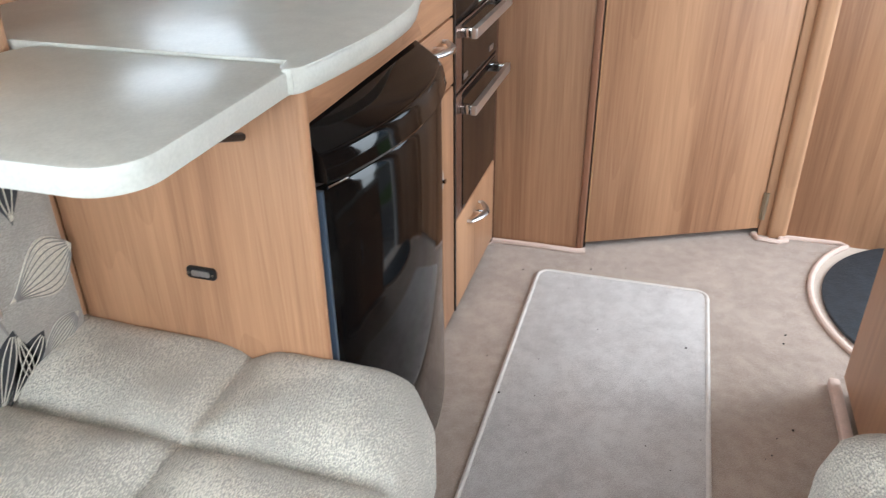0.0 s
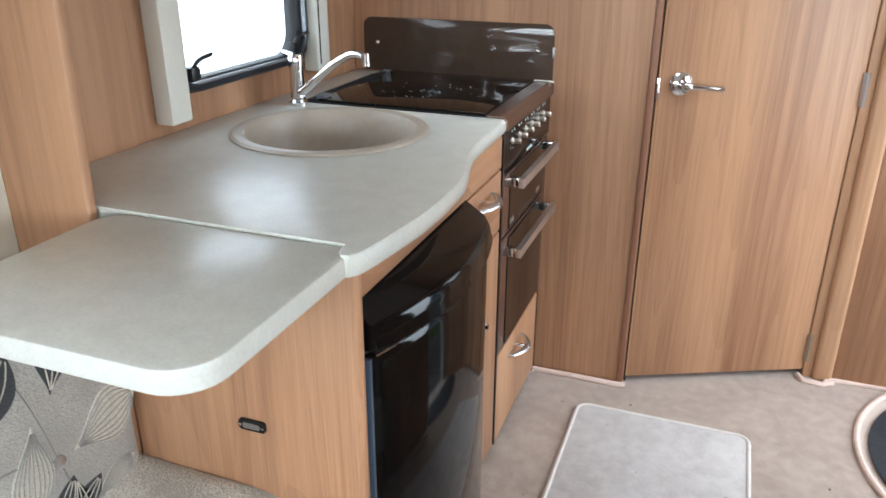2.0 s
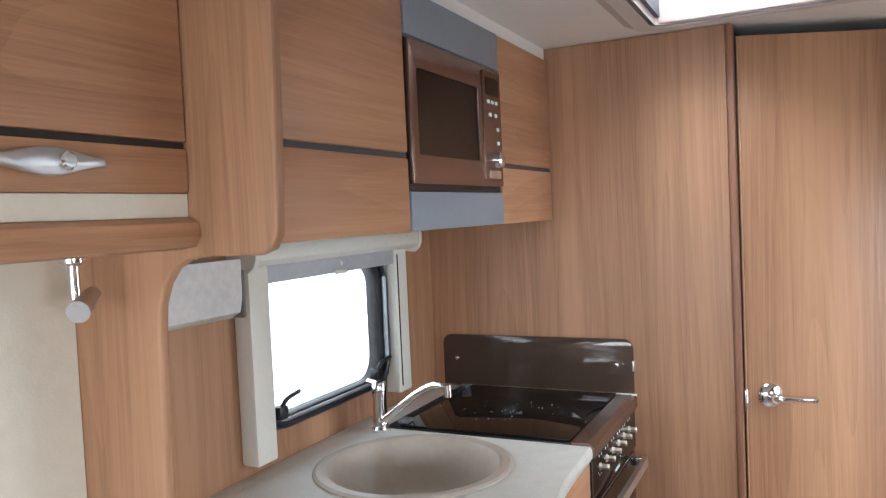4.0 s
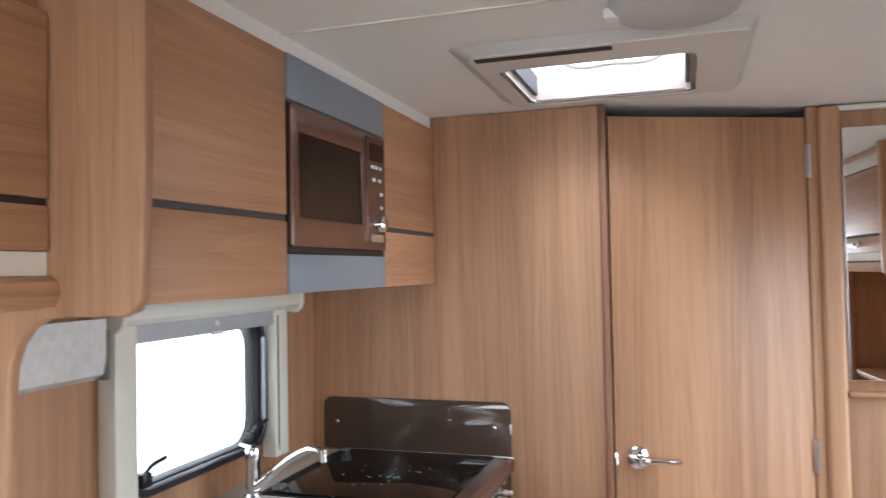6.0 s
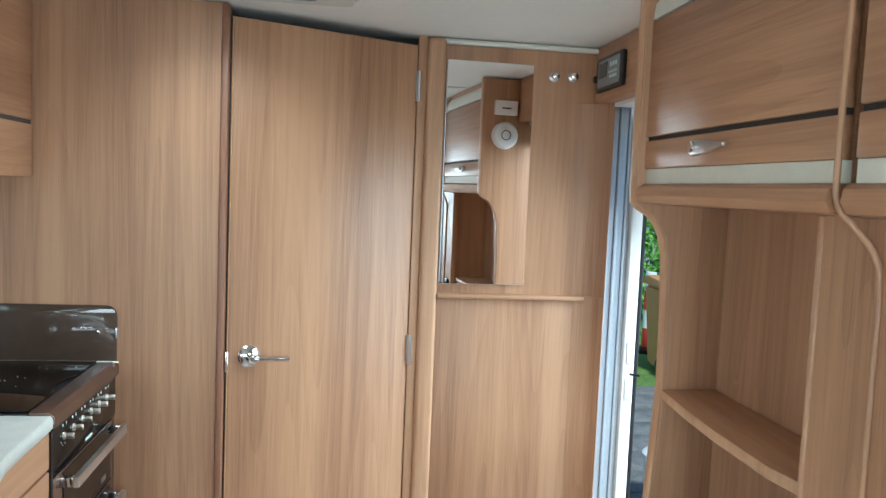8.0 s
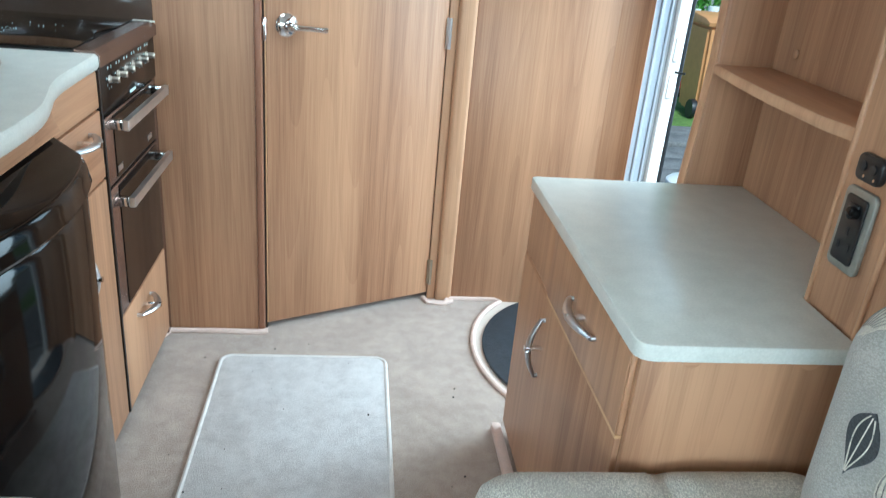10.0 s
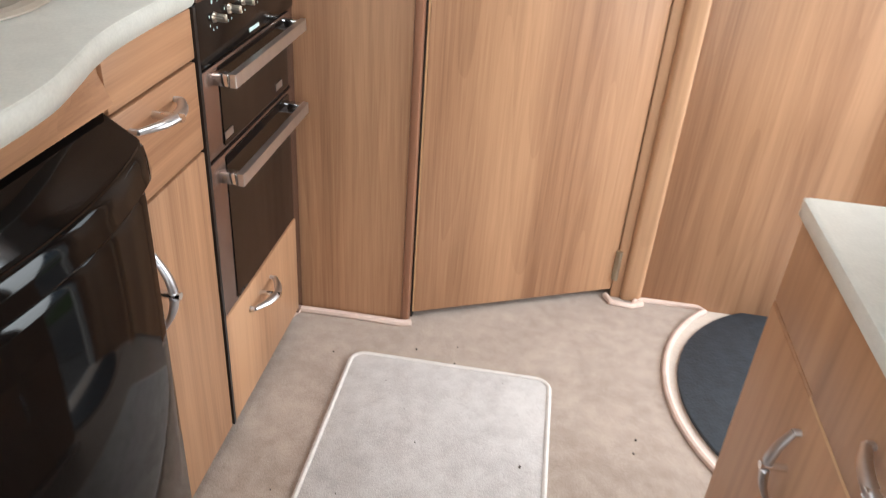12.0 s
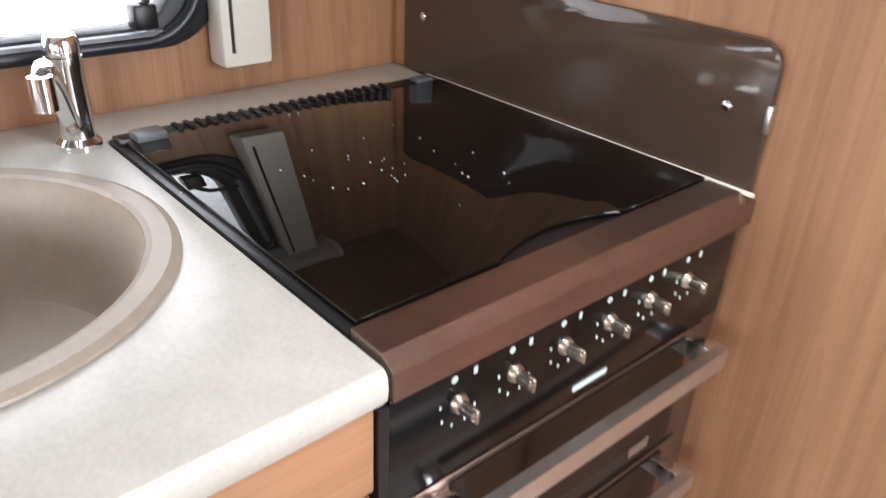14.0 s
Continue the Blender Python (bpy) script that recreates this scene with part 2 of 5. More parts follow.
def place(axis, u, v, w):
    """A point with w along the axis, and u, v along the two others in order."""
    return Vector((w, u, v)) if axis == "x" else Vector((u, w, v)) if axis == "y" else Vector((u, v, w))


def plate(outer, axis, a, b, holes=(), bevel=0.0, seg=2):
    """A plate of a given outline, with holes through it, between a and b along an axis."""
    bm = bmesh.new()
    edges = []
    for loop in (outer, *holes):
        vs = [bm.verts.new(place(axis, u, v, a)) for u, v in loop]
        edges += [bm.edges.new((vs[i], vs[(i + 1) % len(vs)])) for i in range(len(vs))]
    if holes:
        bmesh.ops.triangle_fill(bm, use_beauty=True, use_dissolve=False, edges=edges)
    else:
        bm.faces.new(list(bm.verts))
    rim = set(edges)
    top = bmesh.ops.extrude_face_region(bm, geom=bm.faces[:])
    moved = [g for g in top["geom"] if isinstance(g, bmesh.types.BMVert)]
    bmesh.ops.translate(bm, verts=moved, vec=place(axis, 0, 0, b - a))
    bmesh.ops.recalc_face_normals(bm, faces=bm.faces)
    if bevel:
        sharp = [e for e in bm.edges if len(e.link_faces) == 2 and e.calc_face_angle(0) > 1.2 and abs((e.verts[0].co - e.verts[1].co)["xyz".index(axis)]) < 1e-6]
        bmesh.ops.bevel(bm, geom=sharp, offset=bevel, segments=seg, profile=0.5, affect='EDGES', clamp_overlap=True)
    return bm


def rrect(u0, v0, u1, v1, r=0.02, n=6):
    rs = r if isinstance(r, (tuple, list)) else (r, r, r, r)
    out = []
    for (cu, cv, a0), q in zip(((u0, v0, 180), (u1, v0, 270), (u1, v1, 0), (u0, v1, 90)), rs):
        if q <= 0:
            out.append((cu, cv))
            continue
        ou, ov = (cu + q if cu == u0 else cu - q), (cv + q if cv == v0 else cv - q)
        for i in range(n + 1):
            t = radians(a0 + 90 * i / n)
            out.append((ou + q * math.cos(t), ov + q * math.sin(t)))
    return out


def circle(cu, cv, r, n=48, r2=None):
    return [(cu + r * math.cos(2 * math.pi * i / n), cv + (r2 or r) * math.sin(2 * math.pi * i / n)) for i in range(n)]


def tube(pts, r, seg=10, closed=False, squash=1.0, up=(0, 0, 1)):
    """A round bar swept along points."""
    pts = [Vector(p) for p in pts]
    bm = bmesh.new()
    rings = []
    up = Vector(up)
    for i, p in enumerate(pts):
        a = pts[i - 1] if (i or closed) else p
        b = pts[(i + 1) % len(pts)] if (i < len(pts) - 1 or closed) else p
        d = (b - a).normalized()
        s = d.cross(up)
        s = s.normalized() if s.length > 0.05 else d.cross(Vector((0, 1, 0))).normalized()
        n = s.cross(d).normalized()
        rr = r[i] if isinstance(r, (list, tuple)) else r
        rings.append([bm.verts.new(p + s * rr * math.cos(2 * math.pi * k / seg) + n * rr * squash * math.sin(2 * math.pi * k / seg)) for k in range(seg)])
    for i in range(len(rings) if closed else len(rings) - 1):
        a, b = rings[i], rings[(i + 1) % len(rings)]
        for k in range(seg):
            bm.faces.new((a[k], a[(k + 1) % seg], b[(k + 1) % seg], b[k]))
    if not closed:
        bm.faces.new(rings[0])
        bm.faces.new(rings[-1])
    return bm


def lathe(profile, centre, axis="z", n=32, ring=False):
    """A turned shape: (radius, height) pairs about an axis through a centre."""
    bm = bmesh.new()
    c = Vector(centre)
    rings = []
    for r, h in profile:
        rings.append([bm.verts.new(c + place(axis, r * math.cos(2 * math.pi * k / n), r * math.sin(2 * math.pi * k / n), h)) for k in range(n)])
    for a, b in zip(rings, rings[1:]):
        for k in range(n):
            bm.faces.new((a[k], a[(k + 1) % n], b[(k + 1) % n], b[k]))
    if ring:
        for k in range(n):
            bm.faces.new((rings[-1][k], rings[-1][(k + 1) % n], rings[0][(k + 1) % n], rings[0][k]))
    else:
        bm.faces.new(rings[0])
        bm.faces.new(rings[-1])
    return bm


def merge(*bms):
    out = bmesh.new()
    for b in bms:
        me = bpy.data.meshes.new("tmp")
        b.to_mesh(me)
        b.free()
        out.from_mesh(me)
        bpy.data.meshes.remove(me)
    return out


def curve_pts(keys, n=6):
    """A smooth line through points (Catmull-Rom)."""
    k = [Vector(p) for p in keys]
    k = [k[0] * 2 - k[1], *k, k[-1] * 2 - k[-2]]
    out = []
    for i in range(1, len(k) - 2):
        for j in range(n):
            t = j / n
            a, b, c, d = k[i - 1], k[i], k[i + 1], k[i + 2]
            out.append(0.5 * ((2 * b) + (c - a) * t + (2 * a - 5 * b + 4 * c - d) * t * t + (3 * b - a - 3 * c + d) * t ** 3))
    return out + [k[-2]]


def turned(bm, loc, rz):
    """Moves a shape built about the origin to a place, turned about the upright axis."""
    bmesh.ops.transform(bm, matrix=pose(*loc, 0, 0, rz), verts=bm.verts)
    return bm
# ---------- the caravan's shell ----------
XL, XR, YB, YF, ZC = 0.14, 2.275, 3.258, -0.8, 1.96


def shell(name, bm, mat, label, category="wall"):
    return tagged(part(name, bm, mat), label, category, kind="structure")


arc = [(2.14 - 0.41 * math.cos(radians(a)), 3.16 + 0.46 * math.sin(radians(a))) for a in range(-60, 50, 5)]
shell("floor", box(XL - 0.05, XR + 0.1, YF, 4.4, -0.05, 0.0), vinyl_mat, "beige vinyl caravan floor by the entrance", "floor")
shell("floor_carpet", plate([(XL, YF), (XR, YF), (XR, 2.77), (1.935, 2.77), *arc, (1.853, 3.49), (1.865, 3.525), (1.67, 3.53), (1.60, 3.60), (XL, 3.60)], "z", 0.001, 0.009),
      carpet_mat, "trodden beige-brown carpet with a curved edge", "carpet")
shell("trim_carpet_edge", tube([(x - 0.004, y, 0.012) for x, y in arc] + [(1.845, 3.485, 0.012), (1.868, 3.505, 0.012), (1.85, 3.522, 0.012), (1.70, 3.522, 0.012), (1.672, 3.515, 0.012), (1.665, 3.488, 0.012)], 0.009, 8),
      piping_mat, "pinkish tape along the curved carpet edge", "carpet edge")
shell("trim_bulkhead_foot", tube([(0.74, 3.2, 0.014), (0.76, 3.243, 0.014), (0.9, 3.246, 0.014), (1.035, 3.244, 0.014), (1.062, 3.252, 0.014)], 0.010, 8), piping_mat, "pinkish tape at the bulkhead foot", "carpet edge")
shell("trim_post_foot", tube([(1.585, 3.52, 0.014), (1.60, 3.485, 0.014), (1.66, 3.478, 0.014), (1.69, 3.5, 0.014)], 0.009, 8), piping_mat, "pinkish tape at the door post foot", "carpet edge")
SKY = (0.885, 2.735, 1.28, 3.095)
shell("ceiling", plate([(XL - 0.05, YF), (XR + 0.05, YF), (XR + 0.05, 4.4), (XL - 0.05, 4.4)], "z", ZC, ZC + 0.04, [rrect(*SKY, 0.03)]), ceiling_mat, "white ceiling board with a seam", "ceiling")
shell("trim_ceiling_seam", box(0.5, XR, 2.378, 2.386, ZC - 0.003, ZC + 0.001), ivory_mat, "thin joint strip on the ceiling", "trim")
WIN = (2.40, 1.045, 2.955, 1.385)
shell("wall_left", plate([(YF, 0), (4.4, 0), (4.4, 2.0), (YF, 2.0)], "x", 0.105, XL, [rrect(*WIN, 0.07), rrect(0.2, 0.88, 1.2, 1.43, 0.06)]), wood_v, "wood-grain side wall with the kitchen window")
shell("wall_left_lining", plate([(YF, 0.4), (1.934, 0.4), (1.934, 1.96), (YF, 1.96)], "x", XL + 0.001, 0.175, [rrect(0.18, 0.86, 1.22, 1.45, 0.06)]), cream_mat, "cream board lining of the lounge wall")
shell("wall_right", plate([(YF, -0.02), (YF, 2.0), (4.4, 2.0), (4.4, -0.02), (3.525, -0.02), (3.525, 1.78), (2.79, 1.78), (2.79, -0.02)], "x", XR, XR + 0.035, [rrect(0.35, 0.88, 1.25, 1.43, 0.06)]), wood_v, "wood-grain side wall with the entrance opening")
shell("wall_front", plate([(XL - 0.03, 0), (XR + 0.03, 0), (XR + 0.03, 2.0), (XL - 0.03, 2.0)], "y", YF - 0.04, YF, [rrect(0.35, 0.9, 2.05, 1.6, 0.08)]), cream_mat, "cream front wall with a wide window")
shell("wall_back", box(XL - 0.03, XR + 0.03, 4.36, 4.4, 0, ZC), wood_v, "plain wall that closes the washroom")
shell("wall_bulkhead", box(XL, 1.032, YB, YB + 0.02, 0, ZC - 0.002), wood_v, "upright-grained walnut bulkhead beside the cooker")
shell("trim_bulkhead_edge", box(1.033, 1.0525, YB - 0.006, YB + 0.05, 0.0, ZC - 0.002, 0.004), wood_edge, "darker lipping on the bulkhead edge", "trim")
shell("trim_bulkhead_strike", box(1.053, 1.0585, YB + 0.026, YB + 0.05, 0.01, 1.93), dark_gap, "dark open joint beside the washroom door", "trim")
# the shade above the door is put into this board's near-black colour
shell("wall_washroom_header", box(1.05, 1.70, 3.60, 3.62, 1.90, ZC), dark_gap, "board above the washroom door, coloured dark as the recess shade")
shell("wall_rear_upper", box(1.6885, XR, 3.541, 3.56, 1.13, ZC - 0.02), wood_v, "walnut rear panel behind the mirror")
shell("wall_rear_lower", box(1.6885, 2.236, 3.527, 3.56, 0.0, 1.122, 0.003), wood_v, "walnut lower rear panel below a ledge")
shell("trim_rear_corner", plate([(2.150, 3.5265), (2.180, 3.522), (2.208, 3.508), (2.228, 3.486), (2.236, 3.468), (2.2375, 3.468), (2.2375, 3.53), (2.150, 3.53)], "z", 0.0, 1.138), wood_v, "curved walnut corner beside the entrance", "trim")
shell("trim_rear_corner_upper", plate([(2.120, 3.5405), (2.160, 3.536), (2.195, 3.520), (2.222, 3.494), (2.236, 3.468), (2.2375, 3.468), (2.2375, 3.5408), (2.120, 3.5408)], "z", 1.1385, 1.7775), wood_v, "curved walnut corner above the ledge", "trim")
shell("trim_rear_ledge", box(1.6885, 2.185, 3.510, 3.56, 1.1225, 1.138, 0.005), wood_x, "narrow wooden ledge below the mirror", "trim")
shell("trim_ceiling_cove", tube([(1.68, 3.53, 1.948), (2.19, 3.53, 1.948)], 0.009, 8), ivory_mat, "cream bead under the ceiling", "trim")
post = shell("trim_door_post", merge(box(1.600, 1.628, 3.524, 3.56, 0.0, ZC - 0.002, 0.003), box(1.6285, 1.688, 3.512, 3.56, 0.0, ZC - 0.003, 0.014, 4)), wood_lit, "rounded walnut post beside the washroom door", "door post")
shell("wall_door_pelmet", box(2.19, XR, 2.79, 3.541, 1.778, ZC - 0.002, 0.004), wood_y, "wooden pelmet above the entrance")

# washroom door, hung at an angle
P0, P1 = Vector((1.064, 3.278, 0)), Vector((1.598, 3.528, 0))
DA = math.degrees(math.atan2(P1.y - P0.y, P1.x - P0.x))
DL = (P1 - P0).length
door = thing("washroom_door", "closed walnut-grained washroom door with chrome lever", "door", (P0.x, P0.y, 0.03), kind="structure")
door.name = "door_1"


def on_door(bm):
    return turned(bm, (P0.x, P0.y, 0), DA)


part("leaf", on_door(box(0, DL, 0, 0.026, 0.032, 1.928, 0.002)), wood_v, door)
part("edge_strip", on_door(box(-0.004, -0.0005, 0.002, 0.024, 0.032, 1.928)), wood_pale, door, "yellowish edge strip")
hz = 0.972
rose = part("handle_rose", on_door(lathe([(0.033, 0), (0.033, -0.006), (0.027, -0.013), (0.014, -0.017), (0.013, -0.045)], (0.058, 0, hz), "y")), chrome, door, "round chrome rose")
part("lever", on_door(tube(curve_pts([(0.058, -0.036, hz), (0.075, -0.047, hz), (0.11, -0.048, hz - 0.003), (0.16, -0.044, hz - 0.008)], 5), [0.013] * 6 + [0.0115] * 9 + [0.0125], 12, squash=0.8)), chrome, door, "chrome lever handle")
part("latch_plate", on_door(box(-0.013, -0.0045, -0.012, 0.01, hz - 0.04, hz + 0.02, 0.003)), chrome, door, "small chrome latch")
for z in (1.80, 0.95, 0.115):
    part("hinge", on_door(merge(box(DL - 0.006, DL + 0.012, -0.006, 0.002, z - 0.048, z + 0.048, 0.002), tube([(DL + 0.004, -0.008, z - 0.048), (DL + 0.004, -0.008, z + 0.048)], 0.006, 8))), brass_dull if z < 0.5 else satin, door, "metal hinge")

# mirror and hooks
mir = thing("wall_mirror", "frameless upright mirror on the walnut rear panel", "mirror", (1.834, 3.54, 1.17))
part("mirror_glass", plate([(1.694, 3.519), (1.979, 3.5335), (1.979, 3.5375), (1.694, 3.523)], "z", 1.171, 1.889), mirror_mat, mir)
part("mirror_backing", plate([(1.693, 3.5232), (1.980, 3.5377), (1.980, 3.5408), (1.693, 3.5408)], "z", 1.169, 1.891), satin, mir, "thin bright backing")


def coat_hook(x, z):
    h = thing("coat_hook", "small round chrome coat hook on the walnut panel", "hook", (x, 3.541, z), "hooks by the mirror")
    part("base", lathe([(0.016, 0), (0.016, -0.004), (0.008, -0.008)], (x, 3.541, z), "y", 20), satin, h)
    part("knob", lathe([(0.006, -0.006), (0.006, -0.02), (0.012, -0.024), (0.012, -0.03), (0.004, -0.034)], (x, 3.541, z), "y", 20), chrome, h)


coat_hook(2.048, 1.857)
coat_hook(2.111, 1.86)

# control panel on the pelmet
cp = thing("control_panel", "black-framed electronic control panel with grey display", "control panel", (2.19, 3.375, 1.806))
part("bezel", plate(rrect(3.262, 1.806, 3.49, 1.912, 0.012), "x", 2.176, 2.1895, bevel=0.003), black_sat, cp)
part("face", plate(rrect(3.282, 1.818, 3.468, 1.900, 0.006), "x", 2.1735, 2.1758), plain("grey_panel_face", (0.25, 0.25, 0.25), 0.4), cp)
part("screen", box(2.1715, 2.1733, 3.385, 3.455, 1.846, 1.892), lcd_mat, cp, "dark grey screen")
for i in range(3):
    part("button", box(2.1715, 2.1733, 3.30 + 0.022 * i, 3.315 + 0.022 * i, 1.872, 1.886, 0.001), print_white, cp)
for i in range(4):
    part("key", box(2.1715, 2.1733, 3.30 + 0.018 * i, 3.311 + 0.018 * i, 1.852, 1.860, 0.001), print_white, cp)
part("print_bar", box(2.172, 2.1733, 3.30, 3.36, 1.838, 1.846), print_white, cp)
knob = thing("reading_switch", "small black round switch on the wooden pelmet", "switch", (2.19, 3.523, 1.855))
part("button", lathe([(0.012, 0), (0.012, -0.008), (0.008, -0.012)], (2.1895, 3.523, 1.855), "x", 18), black_sat, knob)

# ---------- entrance ----------
jamb = thing("entrance_frame", "ribbed grey-blue aluminium and white entrance door frame", "door frame", (2.32, 3.49, 0), kind="structure")
jamb.name = "door_2"
for i, (x0, x1, y) in enumerate(((2.238, 2.250, 3.496), (2.251, 2.268, 3.502), (2.269, 2.279, 3.494), (2.280, 2.300, 3.503), (2.301, 2.309, 3.496))):
    part("rib", box(x0, x1, y, 3.525, 0.0, 1.777, 0.003), alu, jamb, "grey-blue aluminium rib")
part("channel", box(2.31, 2.3215, 3.506, 3.525, 0.0, 1.775), plain("grey_channel", (0.33, 0.34, 0.35), 0.5), jamb, "grey screen channel")
part("white_jamb", box(2.322, 2.362, 3.482, 3.525, -0.05, 1.775, 0.006), white_mat, jamb, "white door jamb")
part("seal", box(2.3625, 2.374, 3.480, 3.52, -0.05, 1.775, 0.004), rubber, jamb, "dark rubber seal")
for z in (0.35, 0.80, 0.92, 1.45):
    part("keep", box(2.330, 2.352, 3.474, 3.484, z, z + 0.075, 0.003), white_mat, jamb, "white latch keep")
part("latch_pin", tube([(2.345, 3.476, 0.885), (2.372, 3.455, 0.885)], 0.004, 8), black_sat, jamb, "small black pin")
part("head", box(2.235, 2.40, 2.80, 3.468, 1.765, 1.777), white_mat, jamb, "white frame head")
part("threshold", box(2.25, 2.42, 2.80, 3.468, -0.05, -0.004, 0.004), alu, jamb, "aluminium threshold")
smat = thing("step_mat", "dark blue-grey rounded mat in the entrance well", "mat", (2.1, 3.16, 0.0))
part("mat", plate([(2.14 - 0.382 * math.cos(radians(a)), 3.165 + 0.405 * math.sin(radians(a))) for a in range(-90, 91, 6)], "z", 0.0005, 0.012, bevel=0.003), mat_blue, smat)

# ---------- rug ----------
rug = thing("rug", "pale greige rectangular rug with a bound edge", "rug", (1.19, 2.5, 0.009))
out = rrect(0.945, 1.55, 1.437, 3.095, 0.035)
part("mat", plate(out, "z", 0.0095, 0.019, bevel=0.003), rug_mat, rug)
part("binding", tube([(x, y, 0.016) for x, y in out], 0.0065, 8, closed=True), rug_bind, rug, "pale bound edge")
random.seed(4)
crumbs = bmesh.new()
for i in range(46):
    cx, cy = random.uniform(0.85, 1.7), random.uniform(1.7, 3.2)
    cz = 0.0195 if 0.95 < cx < 1.43 and cy < 3.09 else 0.0095
    r = random.uniform(0.0012, 0.0034)
    q = bmesh.ops.create_icosphere(crumbs, subdivisions=1, radius=r)["verts"]
    bmesh.ops.translate(crumbs, verts=q, vec=(cx, cy, cz + r * 0.4))
tagged(part("floor_crumbs", crumbs, dark_gap), "tiny dark crumbs and grit on the carpet", "crumbs", kind="stuff")

# ---------- kitchen: base units ----------
FRONT = [(0.796, 1.924), (0.807, 1.945), (0.819, 2.02), (0.829, 2.11), (0.831, 2.20), (0.826, 2.30), (0.808, 2.38), (0.789, 2.45), (0.777, 2.52), (0.772, 2.60), (0.770, 2.68), (0.768, 2.766)]
front = [(p.x, p.y) for p in curve_pts([(x, y, 0) for x, y in FRONT], 4)]
SC, SR = (0.443, 2.530), 0.205
wt = thing("kitchen_worktop", "pale stone-effect worktop with a curved front edge", "worktop", (0.45, 2.6, 0.925))
part("slab", plate([(XL + 0.001, 1.96), (0.772, 1.96), (0.776, 1.934), (0.785, 1.922), *front, (0.24, 2.766), (0.24, 3.255), (XL + 0.001, 3.255)], "z", 0.926, 0.960, [circle(*SC, SR - 0.012)], bevel=0.004), worktop_mat, wt)
part("edge_band", tube([(x + 0.0005, y, 0.943) for x, y in front], 0.0042, 8, squash=3.4), worktop_mat, wt, "rounded front edge band")
flap = thing("worktop_flap", "raised pale worktop extension flap with rounded corners", "worktop flap", (0.58, 1.77, 0.92))
part("flap_board", plate(rrect(0.365, 1.600, 0.790, 1.957, (0.03, 0.06, 0.022, 0.05), 8), "z", 0.924, 0.956, bevel=0.004), worktop_mat, flap)
part("stay", merge(box(0.70, 0.72, 1.75, 1.94, 0.895, 0.9235, 0.003), tube([(0.71, 1.93, 0.86), (0.71, 1.80, 0.905)], 0.006, 8)), black_sat, flap, "black folding stay")

endp = thing("kitchen_end_panel", "walnut-grained kitchen end panel with a small vent plate", "panel", (0.56, 1.95, 0))
part("panel", plate([(0.352, 0.0), (0.788, 0.0), (0.788, 0.925), (0.352, 0.925)], "y", 1.944, 1.960, bevel=0.003), wood_v, endp)
part("front_lipping", tube([(0.789, 1.953, 0.0), (0.789, 1.953, 0.925)], 0.009, 10), wood_v, endp)
part("vent_plate", plate(rrect(0.572, 0.613, 0.622, 0.633, 0.006), "y", 1.938, 1.944, bevel=0.001), black_sat, endp, "small dark metal plate")
part("vent_slot", plate(rrect(0.581, 0.618, 0.613, 0.628, 0.004), "y", 1.9365, 1.938), satin, endp, "grey insert")
for x in (0.576, 0.618):
    part("screw", lathe([(0.0022, 0), (0.0022, -0.0012)], (x, 1.938, 0.623), "y", 10), chrome, endp)

# curved fascia and carcass
carc = thing("fridge_housing", "walnut housing with a curved fascia over the fridge", "cabinet", (0.6, 2.2, 0))
inner = [(x - 0.022, y) for x, y in front if y > 1.955 and y < 2.50]
bm = bmesh.new()
cols = [[bm.verts.new((q, y, z)) for q, z in ((0.784, 0.868), (x, 0.9255), (x - 0.02, 0.9255), (0.764, 0.868))] for x, y in [(0.795, 1.961), *inner]]
for a, b in zip(cols, cols[1:]):
    for k in range(4):
        bm.faces.new((a[k], a[(k + 1) % 4], b[(k + 1) % 4], b[k]))
bm.faces.new(cols[0]), bm.faces.new(cols[-1])
part("fascia", bm, wood_y, carc, "curved wooden fascia")
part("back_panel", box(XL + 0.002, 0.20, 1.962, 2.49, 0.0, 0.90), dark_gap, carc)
part("side_panel", box(0.655, 0.762, 2.482, 2.494, 0.0, 0.925), wood_v, carc)

# fridge with a bowed door
def bow(y, k=0.0):
    s = (y - 2.225) / 0.245
    return 0.818 + k + 0.040 * (1 - s * s) + 0.008 * s


def bowed(y0, y1, z0, z1, k0=0.0, k1=0.0, back=0.775, n=18, lip=0.010):
    """A panel with a bowed face whose bulge goes from k0 at its foot to k1 at its head."""
    bm = bmesh.new()
    rows = []
    zs = [z0, z0 + lip, (z0 + z1) / 2, z1 - lip, z1]
    ins = [lip, 0, 0, 0, lip]
    for i in range(n + 1):
        y = y0 + (y1 - y0) * i / n
        e = lip if i in (0, n) else 0
        row = [bm.verts.new((bow(y, k0 + (k1 - k0) * (z - z0) / (z1 - z0)) - q * 0.8 - e, y, z)) for z, q in zip(zs, ins)]
        row += [bm.verts.new((back, y, z1)), bm.verts.new((back, y, z0))]
        rows.append(row)
    for a, b in zip(rows, rows[1:]):
        for k in range(7):
            bm.faces.new((a[k], a[(k + 1) % 7], b[(k + 1) % 7], b[k]))
    bm.faces.new(rows[0]), bm.faces.new(rows[-1])
    return bm


